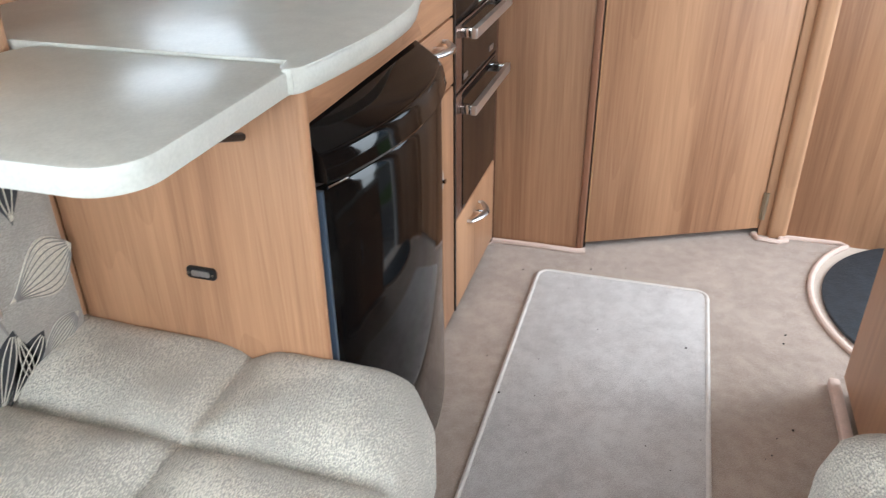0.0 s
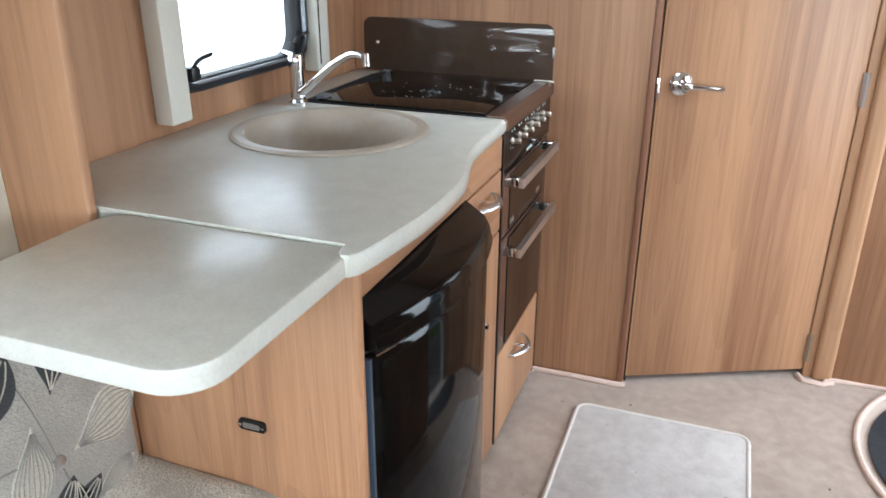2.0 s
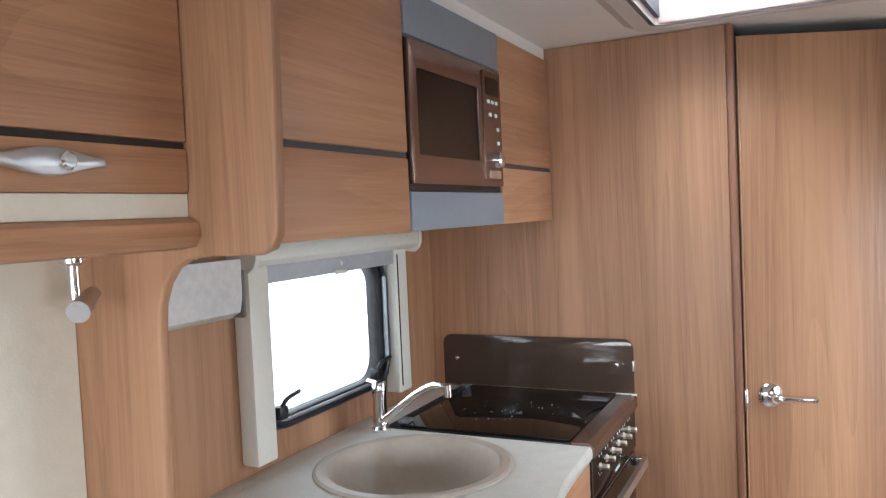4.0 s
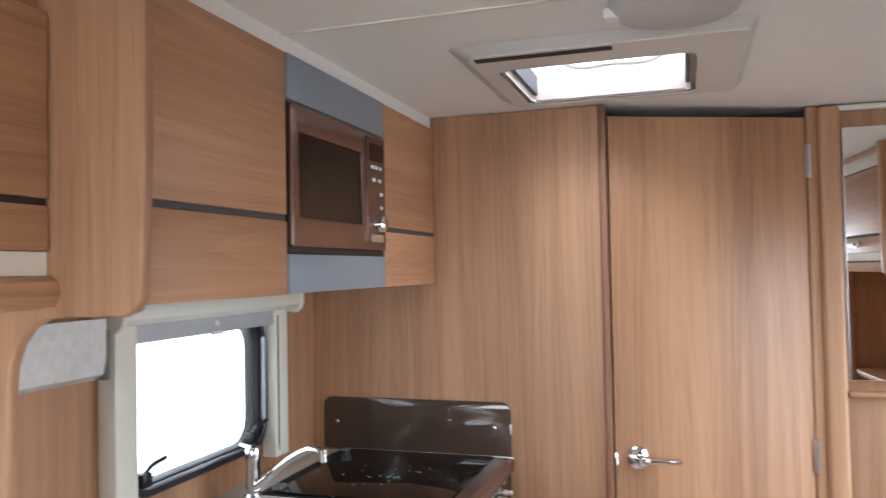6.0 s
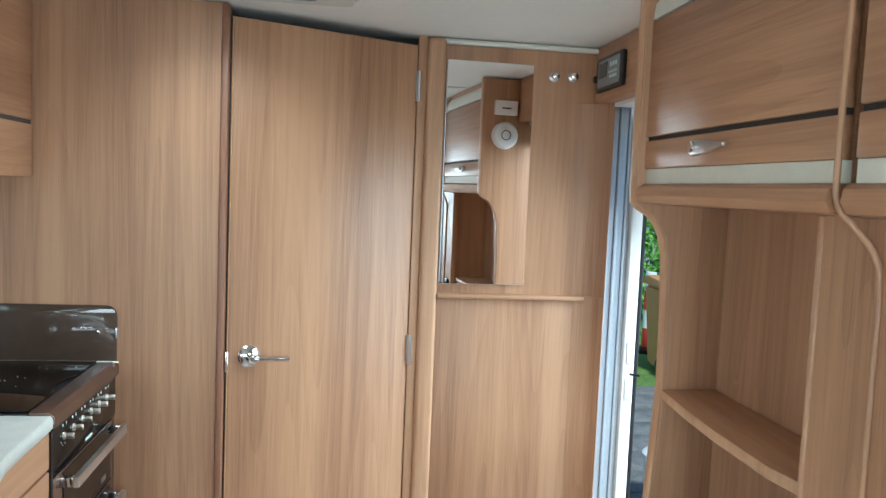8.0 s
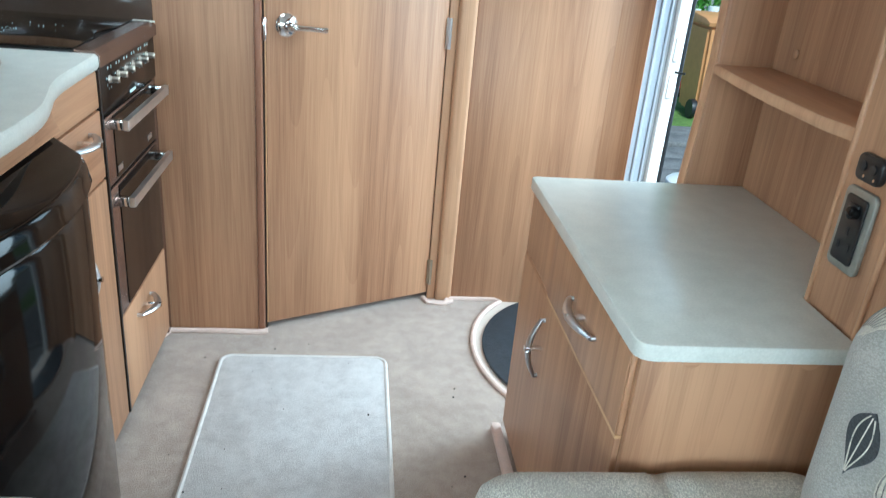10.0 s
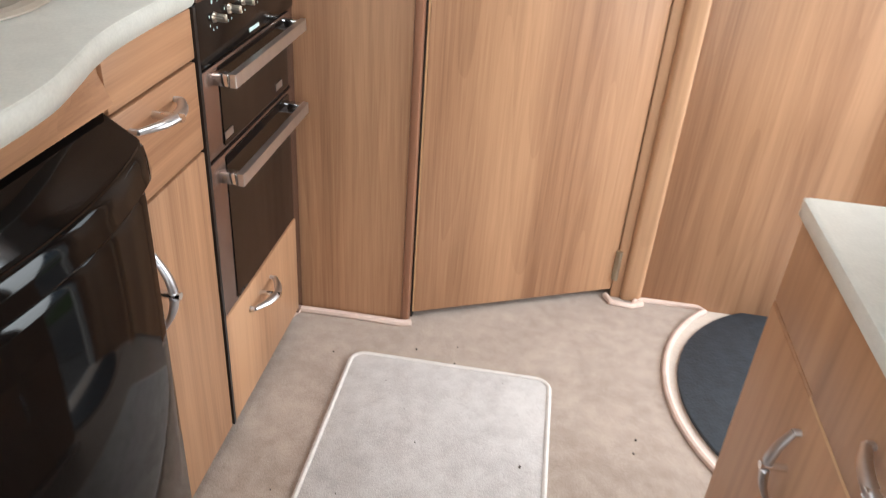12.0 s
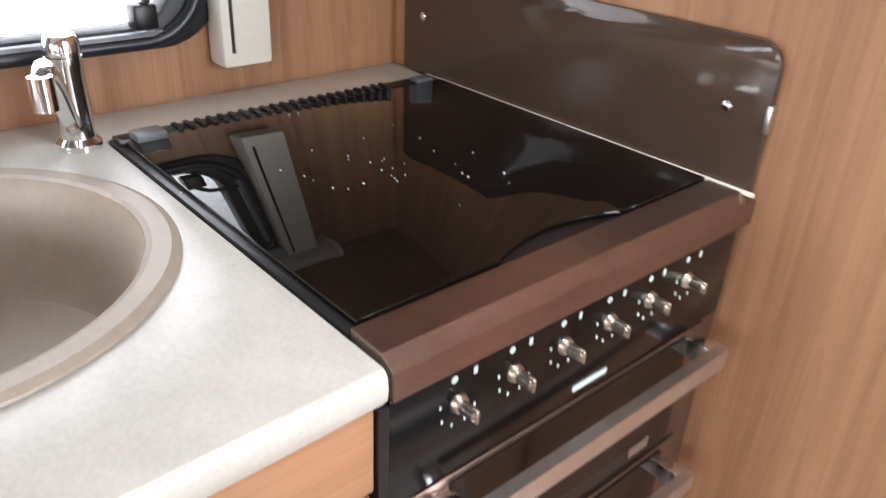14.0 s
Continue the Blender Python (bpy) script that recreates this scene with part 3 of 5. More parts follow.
fr = thing("fridge", "glossy black built-in fridge with a bowed door", "fridge", (0.6, 2.22, 0))
part("case", box(0.62, 0.772, 1.966, 2.478, 0.02, 0.862, 0.004), black_sat, fr)
part("door", bowed(1.975, 2.470, 0.05, 0.772), black_gloss, fr, "glossy bowed black door")
part("door_side", box(0.773, 0.80, 1.968, 1.9745, 0.05, 0.772), plain("fridge_gasket", (0.05, 0.075, 0.11), 0.3), fr, "blue-grey door seal")
part("handle_gap", bowed(1.978, 2.467, 0.7725, 0.784, -0.022, -0.022, lip=0.002), dark_gap, fr)
part("chrome_line", tube([(bow(1.98 + 0.02 * i, -0.006), 1.98 + 0.02 * i, 0.7745) for i in range(3)], 0.0026, 6), chrome, fr, "short chrome tip")
head = part("control_head", bowed(1.972, 2.472, 0.7845, 0.828, 0.012, 0.002, back=0.772, lip=0.006), black_gloss, fr, "glossy black control head")
part("display", plate([(bow(y, 0.004), y) for y in (2.19, 2.21, 2.23, 2.25)] + [(bow(y, -0.004), y) for y in (2.25, 2.19)], "z", 0.800, 0.816), lcd_mat, head, "dark display")
part("badge", plate([(bow(y, 0.003), y) for y in (2.38, 2.41, 2.44)] + [(bow(y, -0.004), y) for y in (2.44, 2.38)], "z", 0.806, 0.812), satin, head, "plain silver badge")
slope = bmesh.new()
cols = []
for i in range(19):
    y = 1.972 + 0.5 * i / 18
    cols.append([slope.verts.new(p) for p in ((0.766, y, 0.866), (bow(y, -0.010), y, 0.832), (bow(y, -0.006), y, 0.8285), (0.766, y, 0.8285))])
for p, q in zip(cols, cols[1:]):
    for k in range(4):
        slope.faces.new((p[k], p[(k + 1) % 4], q[(k + 1) % 4], q[k]))
slope.faces.new(cols[0]), slope.faces.new(cols[-1])
part("top_slope", slope, black_gloss, fr, "sloping glossy black top")
part("plinth", box(0.74, 0.765, 1.966, 2.478, 0.0, 0.049), black_sat, fr)


def bow_handle(parent, c, along, length=0.12, out=0.032):
    """A curved satin pull on a short round post; along: 'y' level, 'z' upright. It stands off the face towards +x or -x."""
    d = Vector((0, 1, 0)) if along == "y" else Vector((0, 0, 1))
    c = Vector(c)
    o = Vector((out, 0, 0))
    pts = curve_pts([c - d * length / 2 + o * 0.35, c - d * length * 0.25 + o * 0.9, c + o * 1.1, c + d * length * 0.25 + o * 0.9, c + d * length / 2 + o * 0.35], 5)
    n = len(pts)
    bar = part("handle", tube(pts, [0.006 + 0.004 * math.sin(math.pi * i / (n - 1)) for i in range(n)], 12, squash=0.7), satin, parent, "curved satin-metal pull")
    part("handle_post", tube([c, c + o * 1.45], 0.0065, 12), chrome, bar, "round chrome post")
    for s in (-1, 1):
        part("handle_foot", tube([c + d * s * length / 2, c + d * s * length / 2 + o * 0.4], 0.005, 8), satin, bar)


du = thing("drawer_unit", "narrow walnut kitchen unit with drawer and cupboard door", "cabinet", (0.6, 2.625, 0))
part("body", box(0.22, 0.749, 2.496, 2.758, 0.04, 0.80), wood_v, du)
part("top_rail", box(0.75, 0.767, 2.497, 2.758, 0.846, 0.925, 0.002), wood_y, du)
d1 = part("drawer_front", box(0.75, 0.768, 2.499, 2.756, 0.690, 0.841, 0.003), wood_y, du)
d2 = part("door", box(0.75, 0.768, 2.499, 2.756, 0.05, 0.685, 0.003), wood_v, du)
bow_handle(d1, (0.768, 2.605, 0.808), "y", 0.135)
bow_handle(d2, (0.768, 2.53, 0.545), "z", 0.135)
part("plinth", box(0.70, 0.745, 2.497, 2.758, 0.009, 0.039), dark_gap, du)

# cooker
ck = thing("cooker", "built-in brown and black cooker with hob, grill and oven", "cooker", (0.55, 3.0, 0))
Y0, Y1 = 2.769, 3.215
part("case", box(0.24, 0.748, Y0, 3.25, 0.32, 0.945), black_sat, ck)
part("side_frame", box(0.748, 0.762, Y1 + 0.001, 3.25, 0.02, 0.93), bronze, ck, "brown steel side strip")
part("side_strip", box(0.735, 0.7705, 2.7595, 2.7685, 0.05, 0.9255), black_sat, ck, "black side strip")
ctl = part("control_panel", box(0.749, 0.769, Y0, 3.238, 0.820, 0.928, 0.002), plain("black_control_enamel", (0.005, 0.0045, 0.0045), 0.16, var=0.2, spec=0.3), ck, "black control panel")
part("top_trim", plate([(0.722, 0.9655), (0.760, 0.9655), (0.774, 0.955), (0.774, 0.930), (0.748, 0.930), (0.722, 0.95)], "y", Y0, 3.254, bevel=0.001), bronze, ck, "brown steel front trim", angle=20)
knob_mat = plain("worn_brass_steel", (0.52, 0.47, 0.40), 0.3, metal=1.0, var=0.2)
for i in range(6):
    y = 2.838 + i * 0.063
    z = 0.892
    kb = part("knob", merge(lathe([(0.009, 0.0), (0.008, 0.004), (0.0055, 0.006), (0.005, 0.020), (0.003, 0.022)], (0.769, y, z), "x", 20), box(0.775, 0.792, y - 0.002, y + 0.002, z - 0.007, z + 0.007, 0.0015)), knob_mat, ctl, "steel control knob")
    part("mark", merge(plate(circle(y - 0.006, z + 0.026, 0.0034, 14), "x", 0.7692, 0.7697), box(0.7692, 0.7697, y + 0.014, y + 0.018, z + 0.022, z + 0.029)), print_white, ctl, "white printed symbol")
    part("dial_print", merge(*[box(0.7692, 0.7697, y + 0.02 * math.cos(a) - 0.001, y + 0.02 * math.cos(a) + 0.001, z + 0.02 * math.sin(a) - 0.0018, z + 0.02 * math.sin(a) + 0.0018) for a in (-2.6, -1.9, -1.2, -0.5, 2.9)]), print_white, ctl)
part("name_bar", box(0.7692, 0.7698, 2.985, 3.035, 0.829, 0.836), print_white, ctl, "white bar of unreadable print")


def oven_door(name, z0, z1, hz_, label):
    d = part(name, box(0.749, 0.768, Y0 + 0.004, Y1, z0, z1, 0.002), bronze, ck, label)
    part("glass", plate(rrect(Y0 + 0.066, z0 + 0.006, Y1 - 0.03, z1 - 0.006, 0.004), "x", 0.7682, 0.7705), oven_glass, d, "smoked brown glass")
    h = part("handle", plate(rrect(0.796, 2.815, 0.809, 3.205, 0.002), "z", hz_ - 0.012, hz_ + 0.012), steel, d, "square brushed steel bar")
    for y in (2.815, 3.185):
        part("bracket", box(0.768, 0.7955, y, y + 0.02, hz_ - 0.0115, hz_ + 0.0115, 0.002), chrome, h)
    return d


g = oven_door("grill_door", 0.656, 0.815, 0.793, "brown steel grill door")
o = oven_door("oven_door", 0.322, 0.648, 0.607, "brown steel oven door")
for y in (2.855, 3.125):
    part("badge", box(0.7708, 0.7718, y - 0.018, y + 0.018, 0.674, 0.688), satin, g, "small pale badge")
dl = thing("pan_drawer", "low walnut drawer under the oven with a metal pull", "drawer", (0.7, 2.99, 0.04))
pdr = part("front", box(0.745, 0.768, Y0 + 0.002, 3.205, 0.045, 0.316, 0.003), wood_v, dl)
bow_handle(pdr, (0.768, 2.955, 0.262), "y", 0.125)
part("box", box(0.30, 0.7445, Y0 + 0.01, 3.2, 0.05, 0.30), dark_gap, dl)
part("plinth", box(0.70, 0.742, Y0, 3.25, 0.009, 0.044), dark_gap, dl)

hob = thing("hob_lid", "closed smoked-glass hob lid with rear vent slots", "hob", (0.49, 3.0, 0.95))
part("frame", box(0.242, 0.722, 2.768, 3.244, 0.946, 0.962, 0.002), black_sat, hob)
notch = [(0.715 - 0.016 * math.sin(math.pi * i / 10), 3.085 - 0.155 * i / 10) for i in range(11)]
part("glass", plate([(0.276, 2.776), (0.719, 2.776), (0.719, 2.925), *notch[::-1], (0.719, 3.09), (0.719, 3.238), (0.276, 3.238)], "z", 0.9625, 0.9685, bevel=0.0015), hob_glass, hob, "smoked glass lid")
part("vent_strip", box(0.244, 0.275, 2.772, 3.240, 0.9622, 0.9665, 0.001), black_sat, hob, "black vent strip")
for i in range(22):
    y = 2.84 + i * 0.0145
    part("vent_bar", box(0.248, 0.271, y, y + 0.006, 0.9667, 0.9705, 0.001), rubber, hob)
hinge_cap = plain("grey_hinge_cap", (0.12, 0.13, 0.14), 0.4)
part("lid_hinge", box(0.262, 0.290, 2.785, 2.82, 0.9667, 0.977, 0.003), hinge_cap, hob, "grey hinge cap")
part("lid_hinge", box(0.255, 0.275, 3.195, 3.225, 0.9667, 0.973, 0.003), hinge_cap, hob, "grey hinge cap")
random.seed(9)
crumb = bmesh.new()
for i in range(34):
    x, y = random.gauss(0.5, 0.09), random.gauss(2.98, 0.09)
    q = bmesh.ops.create_icosphere(crumb, subdivisions=1, radius=random.uniform(0.0006, 0.0014))["verts"]
    bmesh.ops.translate(crumb, verts=q, vec=(x, y, 0.9690))
tagged(part("hob_crumbs", crumb, print_white), "pale crumbs and dust on the hob glass", "crumbs", kind="stuff")

sp = thing("splashback", "smoked brown glass splashback with rounded top corners", "splashback", (0.47, 3.25, 0.964))
part("glass", plate(rrect(0.178, 0.965, 0.768, 1.121, (0, 0, 0.028, 0.028)), "y", 3.2455, 3.2535, bevel=0.001), splash_mat, sp)
for x in (0.224, 0.722):
    part("screw", lathe([(0.006, 0), (0.006, -0.002), (0.003, -0.004)], (x, 3.2455, 1.048), "y", 14), chrome, sp, "chrome screw")
part("edge_clip", box(0.765, 0.771, 3.243, 3.255, 1.03, 1.06, 0.002), satin, sp)
part("foot_strip", box(0.24, 0.775, 3.2405, 3.2452, 0.9625, 0.967, 0.001), ivory_mat, sp, "pale seal strip")

sink = thing("sink", "round beige composite inset sink", "sink", (*SC, 0.80))
bowl = [(0.186, 0.964), (0.181, 0.955), (0.175, 0.93), (0.166, 0.86), (0.155, 0.842), (0.13, 0.834), (0.05, 0.828), (0.004, 0.826), (0.004, 0.820), (0.13, 0.826), (0.160, 0.836), (0.172, 0.857), (0.183, 0.925), (0.190, 0.958)]
part("bowl", lathe(bowl, (*SC, 0), "z", 64, ring=True), sink_mat, sink)
part("rim", lathe([(0.1865, 0.9642), (0.192, 0.9665), (0.208, 0.9665), (0.215, 0.963), (0.216, 0.9605), (0.1865, 0.9605)], (*SC, 0), "z", 64, ring=True), sink_mat, sink, "flat beige rim", angle=18)
part("waste", lathe([(0.021, 0.8265), (0.021, 0.829), (0.012, 0.829), (0.010, 0.8275)], (SC[0], SC[1], 0), "z", 24), chrome, sink, "chrome waste")

tap = thing("mixer_tap", "chrome mixer tap with an angled spout", "tap", (0.241, 2.738, 0.96))
part("base", lathe([(0.024, 0.9605), (0.024, 0.967), (0.0185, 0.973), (0.0175, 1.045), (0.0185, 1.052), (0.0185, 1.062)], (0.241, 2.738, 0), "z", 24), chrome, tap)
part("lever", merge(lathe([(0.0182, 1.063), (0.0185, 1.075), (0.015, 1.084), (0.004, 1.086)], (0.241, 2.738, 0), "z", 24), tube([(0.241, 2.738, 1.078), (0.205, 2.742, 1.085)], [0.008, 0.006], 10)), chrome, tap, "chrome mixer lever")
sp_pts = curve_pts([(0.250, 2.733, 0.985), (0.29, 2.718, 1.013), (0.36, 2.695, 1.065), (0.42, 2.675, 1.098), (0.455, 2.664, 1.103), (0.468, 2.659, 1.095)], 5)
part("spout", tube(sp_pts, [0.0105 - 0.003 * i / len(sp_pts) for i in range(len(sp_pts))], 12), chrome, tap, "chrome spout")
part("nozzle", tube([(0.470, 2.658, 1.107), (0.471, 2.658, 1.080)], 0.0095, 14), chrome, tap)

# ---------- kitchen window ----------
win = thing("kitchen_window", "hinged caravan window with dark rubber frame", "window", (XL, 2.68, 1.03), kind="structure")
win.name = "window_1"
part("pane", plate(rrect(WIN[0] + 0.002, WIN[1] + 0.002, WIN[2] - 0.002, WIN[3] - 0.002, 0.068, 8), "x", 0.108, 0.112), pane_mat, win).visible_shadow = False
part("rubber_frame", plate(rrect(WIN[0] - 0.014, WIN[1] - 0.014, WIN[2] + 0.014, WIN[3] + 0.014, 0.085, 8), "x", 0.114, 0.152, [rrect(WIN[0] + 0.016, WIN[1] + 0.016, WIN[2] - 0.055, WIN[3] - 0.016, 0.06, 8)], bevel=0.006), rubber, win, "dark rounded rubber frame")
part("proud_seal", tube([(0.156, y, z) for y, z in rrect(WIN[0] - 0.002, WIN[1] - 0.002, WIN[2] - 0.022, WIN[3] + 0.002, 0.075, 8)], 0.0095, 10, closed=True, up=(1, 0, 0)), plain("blue_black_rubber", (0.012, 0.017, 0.026), 0.3, var=0.2), win, "rounded blue-black rubber bead")
part("inner_rail", tube([(0.156, WIN[0] + 0.02, WIN[1] + 0.006), (0.156, WIN[2] - 0.07, WIN[1] + 0.006)], 0.006, 8), plain("grey_rail", (0.3, 0.32, 0.35), 0.3, metal=0.5), win, "grey rail")
for y in (2.425, 2.84):
    c = part("catch", merge(box(0.152, 0.178, y, y + 0.03, 1.062, 1.092, 0.004), tube(curve_pts([(0.17, y + 0.01, 1.085), (0.175, y + 0.03, 1.105), (0.175, y + 0.075, 1.112)]), 0.005, 8)), black_sat, win, "black window catch")
part("stay", tube([(0.158, 2.925, 1.10), (0.158, 2.928, 1.36)], 0.007, 8), plain("grey_stay", (0.25, 0.27, 0.3), 0.35, metal=0.5), win, "grey sliding stay")

bl = thing("window_blind", "ivory roller blind cassette with side rails", "blind", (0.18, 2.67, 0.985))
part("cassette", plate([(XL + 0.001, 1.405), (0.20, 1.405), (0.214, 1.418), (0.214, 1.445), (0.200, 1.462), (XL + 0.001, 1.462)], "y", 2.338, 3.040, bevel=0.003), ivory_mat, bl, "ivory cassette")
for y0, y1 in ((2.322, 2.3375), (3.0405, 3.055)):
    part("end_cap", plate([(XL + 0.001, 1.398), (0.196, 1.392), (0.212, 1.404), (0.219, 1.42), (0.219, 1.446), (0.204, 1.466), (XL + 0.001, 1.466)], "y", y0, y1, bevel=0.003), ivory_mat, bl, "rounded ivory end cap")
for y0, y1, z0 in ((2.336, 2.402, 0.988), (2.945, 3.016, 1.003)):
    rl = part("side_rail", box(XL + 0.001, 0.186, y0, y1, z0, 1.4045, 0.006), ivory_mat, bl, "ivory side rail")
    if y0 > 2.5:
        part("rail_slot", box(0.1855, 0.188, y0 + 0.012, y0 + 0.016, z0 + 0.02, 1.39), dark_gap, rl)
part("bottom_bar", box(0.160, 0.182, 2.401, 2.956, 1.365, 1.404, 0.003), plain("grey_blind_bar", (0.42, 0.43, 0.45), 0.45), bl, "grey blind bar")
part("pull_tab", merge(box(0.1822, 0.19, 2.655, 2.70, 1.362, 1.372, 0.002), lathe([(0.006, 0.182), (0.006, 0.187)], (0, 2.68, 1.388), "x", 12)), ivory_mat, bl, "small pull tab")

lt = thing("strip_light", "white strip light under the wall locker, switched off", "lamp", (0.2, 2.13, 1.31))
part("diffuser", plate([(0.160, 1.312), (0.235, 1.318), (0.256, 1.330), (0.262, 1.356), (0.263, 1.430), (0.160, 1.430)], "y", 1.970, 2.228, bevel=0.003), plain("cloudy_white_diffuser", (0.70, 0.71, 0.70), 0.22, var=0.12, scale=7), lt, "cloudy white diffuser")
part("back_plate", box(XL + 0.001, 0.1595, 1.975, 2.226, 1.318, 1.440, 0.003), ivory_mat, lt)
part("end_cap", box(0.150, 0.262, 2.2285, 2.238, 1.318, 1.410, 0.004), plain("grey_end_cap", (0.12, 0.11, 0.10), 0.5), lt, "dark end cap")

# ---------- upright partition and wall lockers on the kitchen side ----------
prof = [(XL + 0.001, 0.0), (0.345, 0.0), (0.345, 0.91), (0.338, 0.93), (0.343, 1.07), (0.352, 1.34), (0.356, 1.38), (0.368, 1.41), (0.388, 1.434), (0.415, 1.447), (0.45, 1.451), (0.545, 1.451), (0.566, 1.459), (0.577, 1.478), (0.581, 1.55), (0.586, 1.70), (0.588, 1.957), (XL + 0.001, 1.957)]
part_p = thing("locker_partition", "walnut partition panel curving up to the locker end", "panel", (0.3, 1.94, 0))
part("panel", plate(prof, "y", 1.936, 1.956, bevel=0.005, seg=3), wood_v, part_p)

FX = 0.548
def locker(y0, y1, label):
    lk = thing("wall_locker", label, "locker", (0.35, (y0 + y1) / 2, 1.465), "kitchen wall lockers")
    part("body", box(XL + 0.002, FX - 0.019, y0, y1, 1.468, 1.922), wood_v, lk)
    part("lower_front", box(FX - 0.018, FX, y0 + 0.001, y1 - 0.001, 1.465, 1.603, 0.003), wood_y, lk)
    part("upper_front", box(FX - 0.018, FX, y0 + 0.001, y1 - 0.001, 1.614, 1.924, 0.003), wood_y, lk)
    part("finger_strip", box(FX - 0.016, FX - 0.004, y0 + 0.001, y1 - 0.001, 1.6035, 1.6135), plain("dark_grey_strip", (0.075, 0.08, 0.09), 0.3, metal=0.4), lk, "dark grip strip")


locker(1.957, 2.376, "walnut wall locker with a dark horizontal grip strip")
locker(2.857, 3.255, "walnut wall locker beside the microwave and bulkhead")
shell("trim_locker_cove", box(XL, 0.538, 1.0, 3.2575, 1.9245, 1.9598), ceiling_mat, "white ceiling filler above the wall lockers", "trim")

mu = thing("microwave_housing", "blue-grey laminate housing around the microwave", "cabinet", (0.35, 2.615, 1.465))
part("body", box(XL + 0.002, 0.30, 2.378, 2.855, 1.468, 1.922), dark_gap, mu)
part("lower_panel", box(0.20, FX + 0.002, 2.379, 2.855, 1.466, 1.541, 0.002), bluegrey, mu, "blue-grey lower panel")
part("upper_panel", box(0.20, FX + 0.002, 2.379, 2.855, 1.836, 1.924, 0.002), bluegrey, mu, "blue-grey upper panel")
mw = thing("microwave", "built-in microwave with brown steel front", "microwave", (0.4, 2.615, 1.545))
MX = FX + 0.006
part("case", box(0.31, FX - 0.004, 2.382, 2.852, 1.546, 1.832), black_sat, mw)
part("front_frame", plate(rrect(2.383, 1.556, 2.850, 1.830, 0.006), "x", FX - 0.0035, MX, [rrect(2.412, 1.612, 2.714, 1.778, 0.008)], bevel=0.002), bronze, mw, "brown steel frame")
part("window", plate(rrect(2.4125, 1.6125, 2.7135, 1.7775, 0.008), "x", FX - 0.003, FX + 0.002), oven_glass, mw, "dark glass window")
part("shadow_gap", box(FX - 0.02, FX - 0.005, 2.38, 2.854, 1.542, 1.5555), dark_gap, mw)
col = part("control_column", plate(rrect(2.736, 1.57, 2.842, 1.822, 0.004), "x", MX, MX + 0.003), bronze, mw, "control column")
part("display", plate(rrect(2.752, 1.768, 2.828, 1.808, 0.004), "x", MX + 0.003, MX + 0.0045), oven_glass, col, "dark display")
for (y, z) in [(2.757 + 0.024 * i, 1.752) for i in range(3)] + [(2.765, 1.722), (2.80, 1.722), (2.81, 1.69), (2.81, 1.658)]:
    part("button", plate(rrect(y, z - 0.004, y + 0.014, z + 0.004, 0.002), "x", MX + 0.003, MX + 0.005), print_white, col, "small white button")
part("dial", lathe([(0.020, MX + 0.003), (0.019, MX + 0.02), (0.012, MX + 0.024)], (0, 2.796, 1.618), "x", 28), chrome, col, "chrome dial")
part("door_release", plate(rrect(2.758, 1.574, 2.822, 1.592, 0.003), "x", MX + 0.003, MX + 0.006), steel, col)

# ---------- lounge lockers, both sides ----------
def pull(parent, x, y, z, side, w=0.15):
    """A flat satin locker pull with a round boss; side: +1 faces +x, -1 faces -x."""
    pts = [(y - w / 2 + w * i / 12, 0.5 - 0.5 * math.cos(2 * math.pi * min(1, i / 12))) for i in range(13)]
    a = [(q, z + 0.006 + 0.010 * k) for q, k in pts] + [(q, z - 0.006 - 0.012 * k) for q, k in pts[::-1]]
    if side < 0:
        a = [(y - w / 2, z - 0.003), (y - w * 0.1, z - 0.012), (y + w * 0.3, z - 0.017), (y + w * 0.36, z - 0.012), (y + w * 0.37, z), (y + w * 0.36, z + 0.011), (y + w * 0.3, z + 0.014), (y - w * 0.1, z + 0.010), (y - w / 2, z + 0.004)]
    h = part("handle", plate(a, "x", x + side * 0.012, x + side * 0.022, bevel=0.003), satin, parent, "satin-metal locker pull")
    part("handle_boss", lathe([(0.011, x), (0.011, x + side * 0.026), (0.008, x + side * 0.029)], (0, y + (0.02 if side > 0 else 0.038), z), "x", 20), chrome, h)


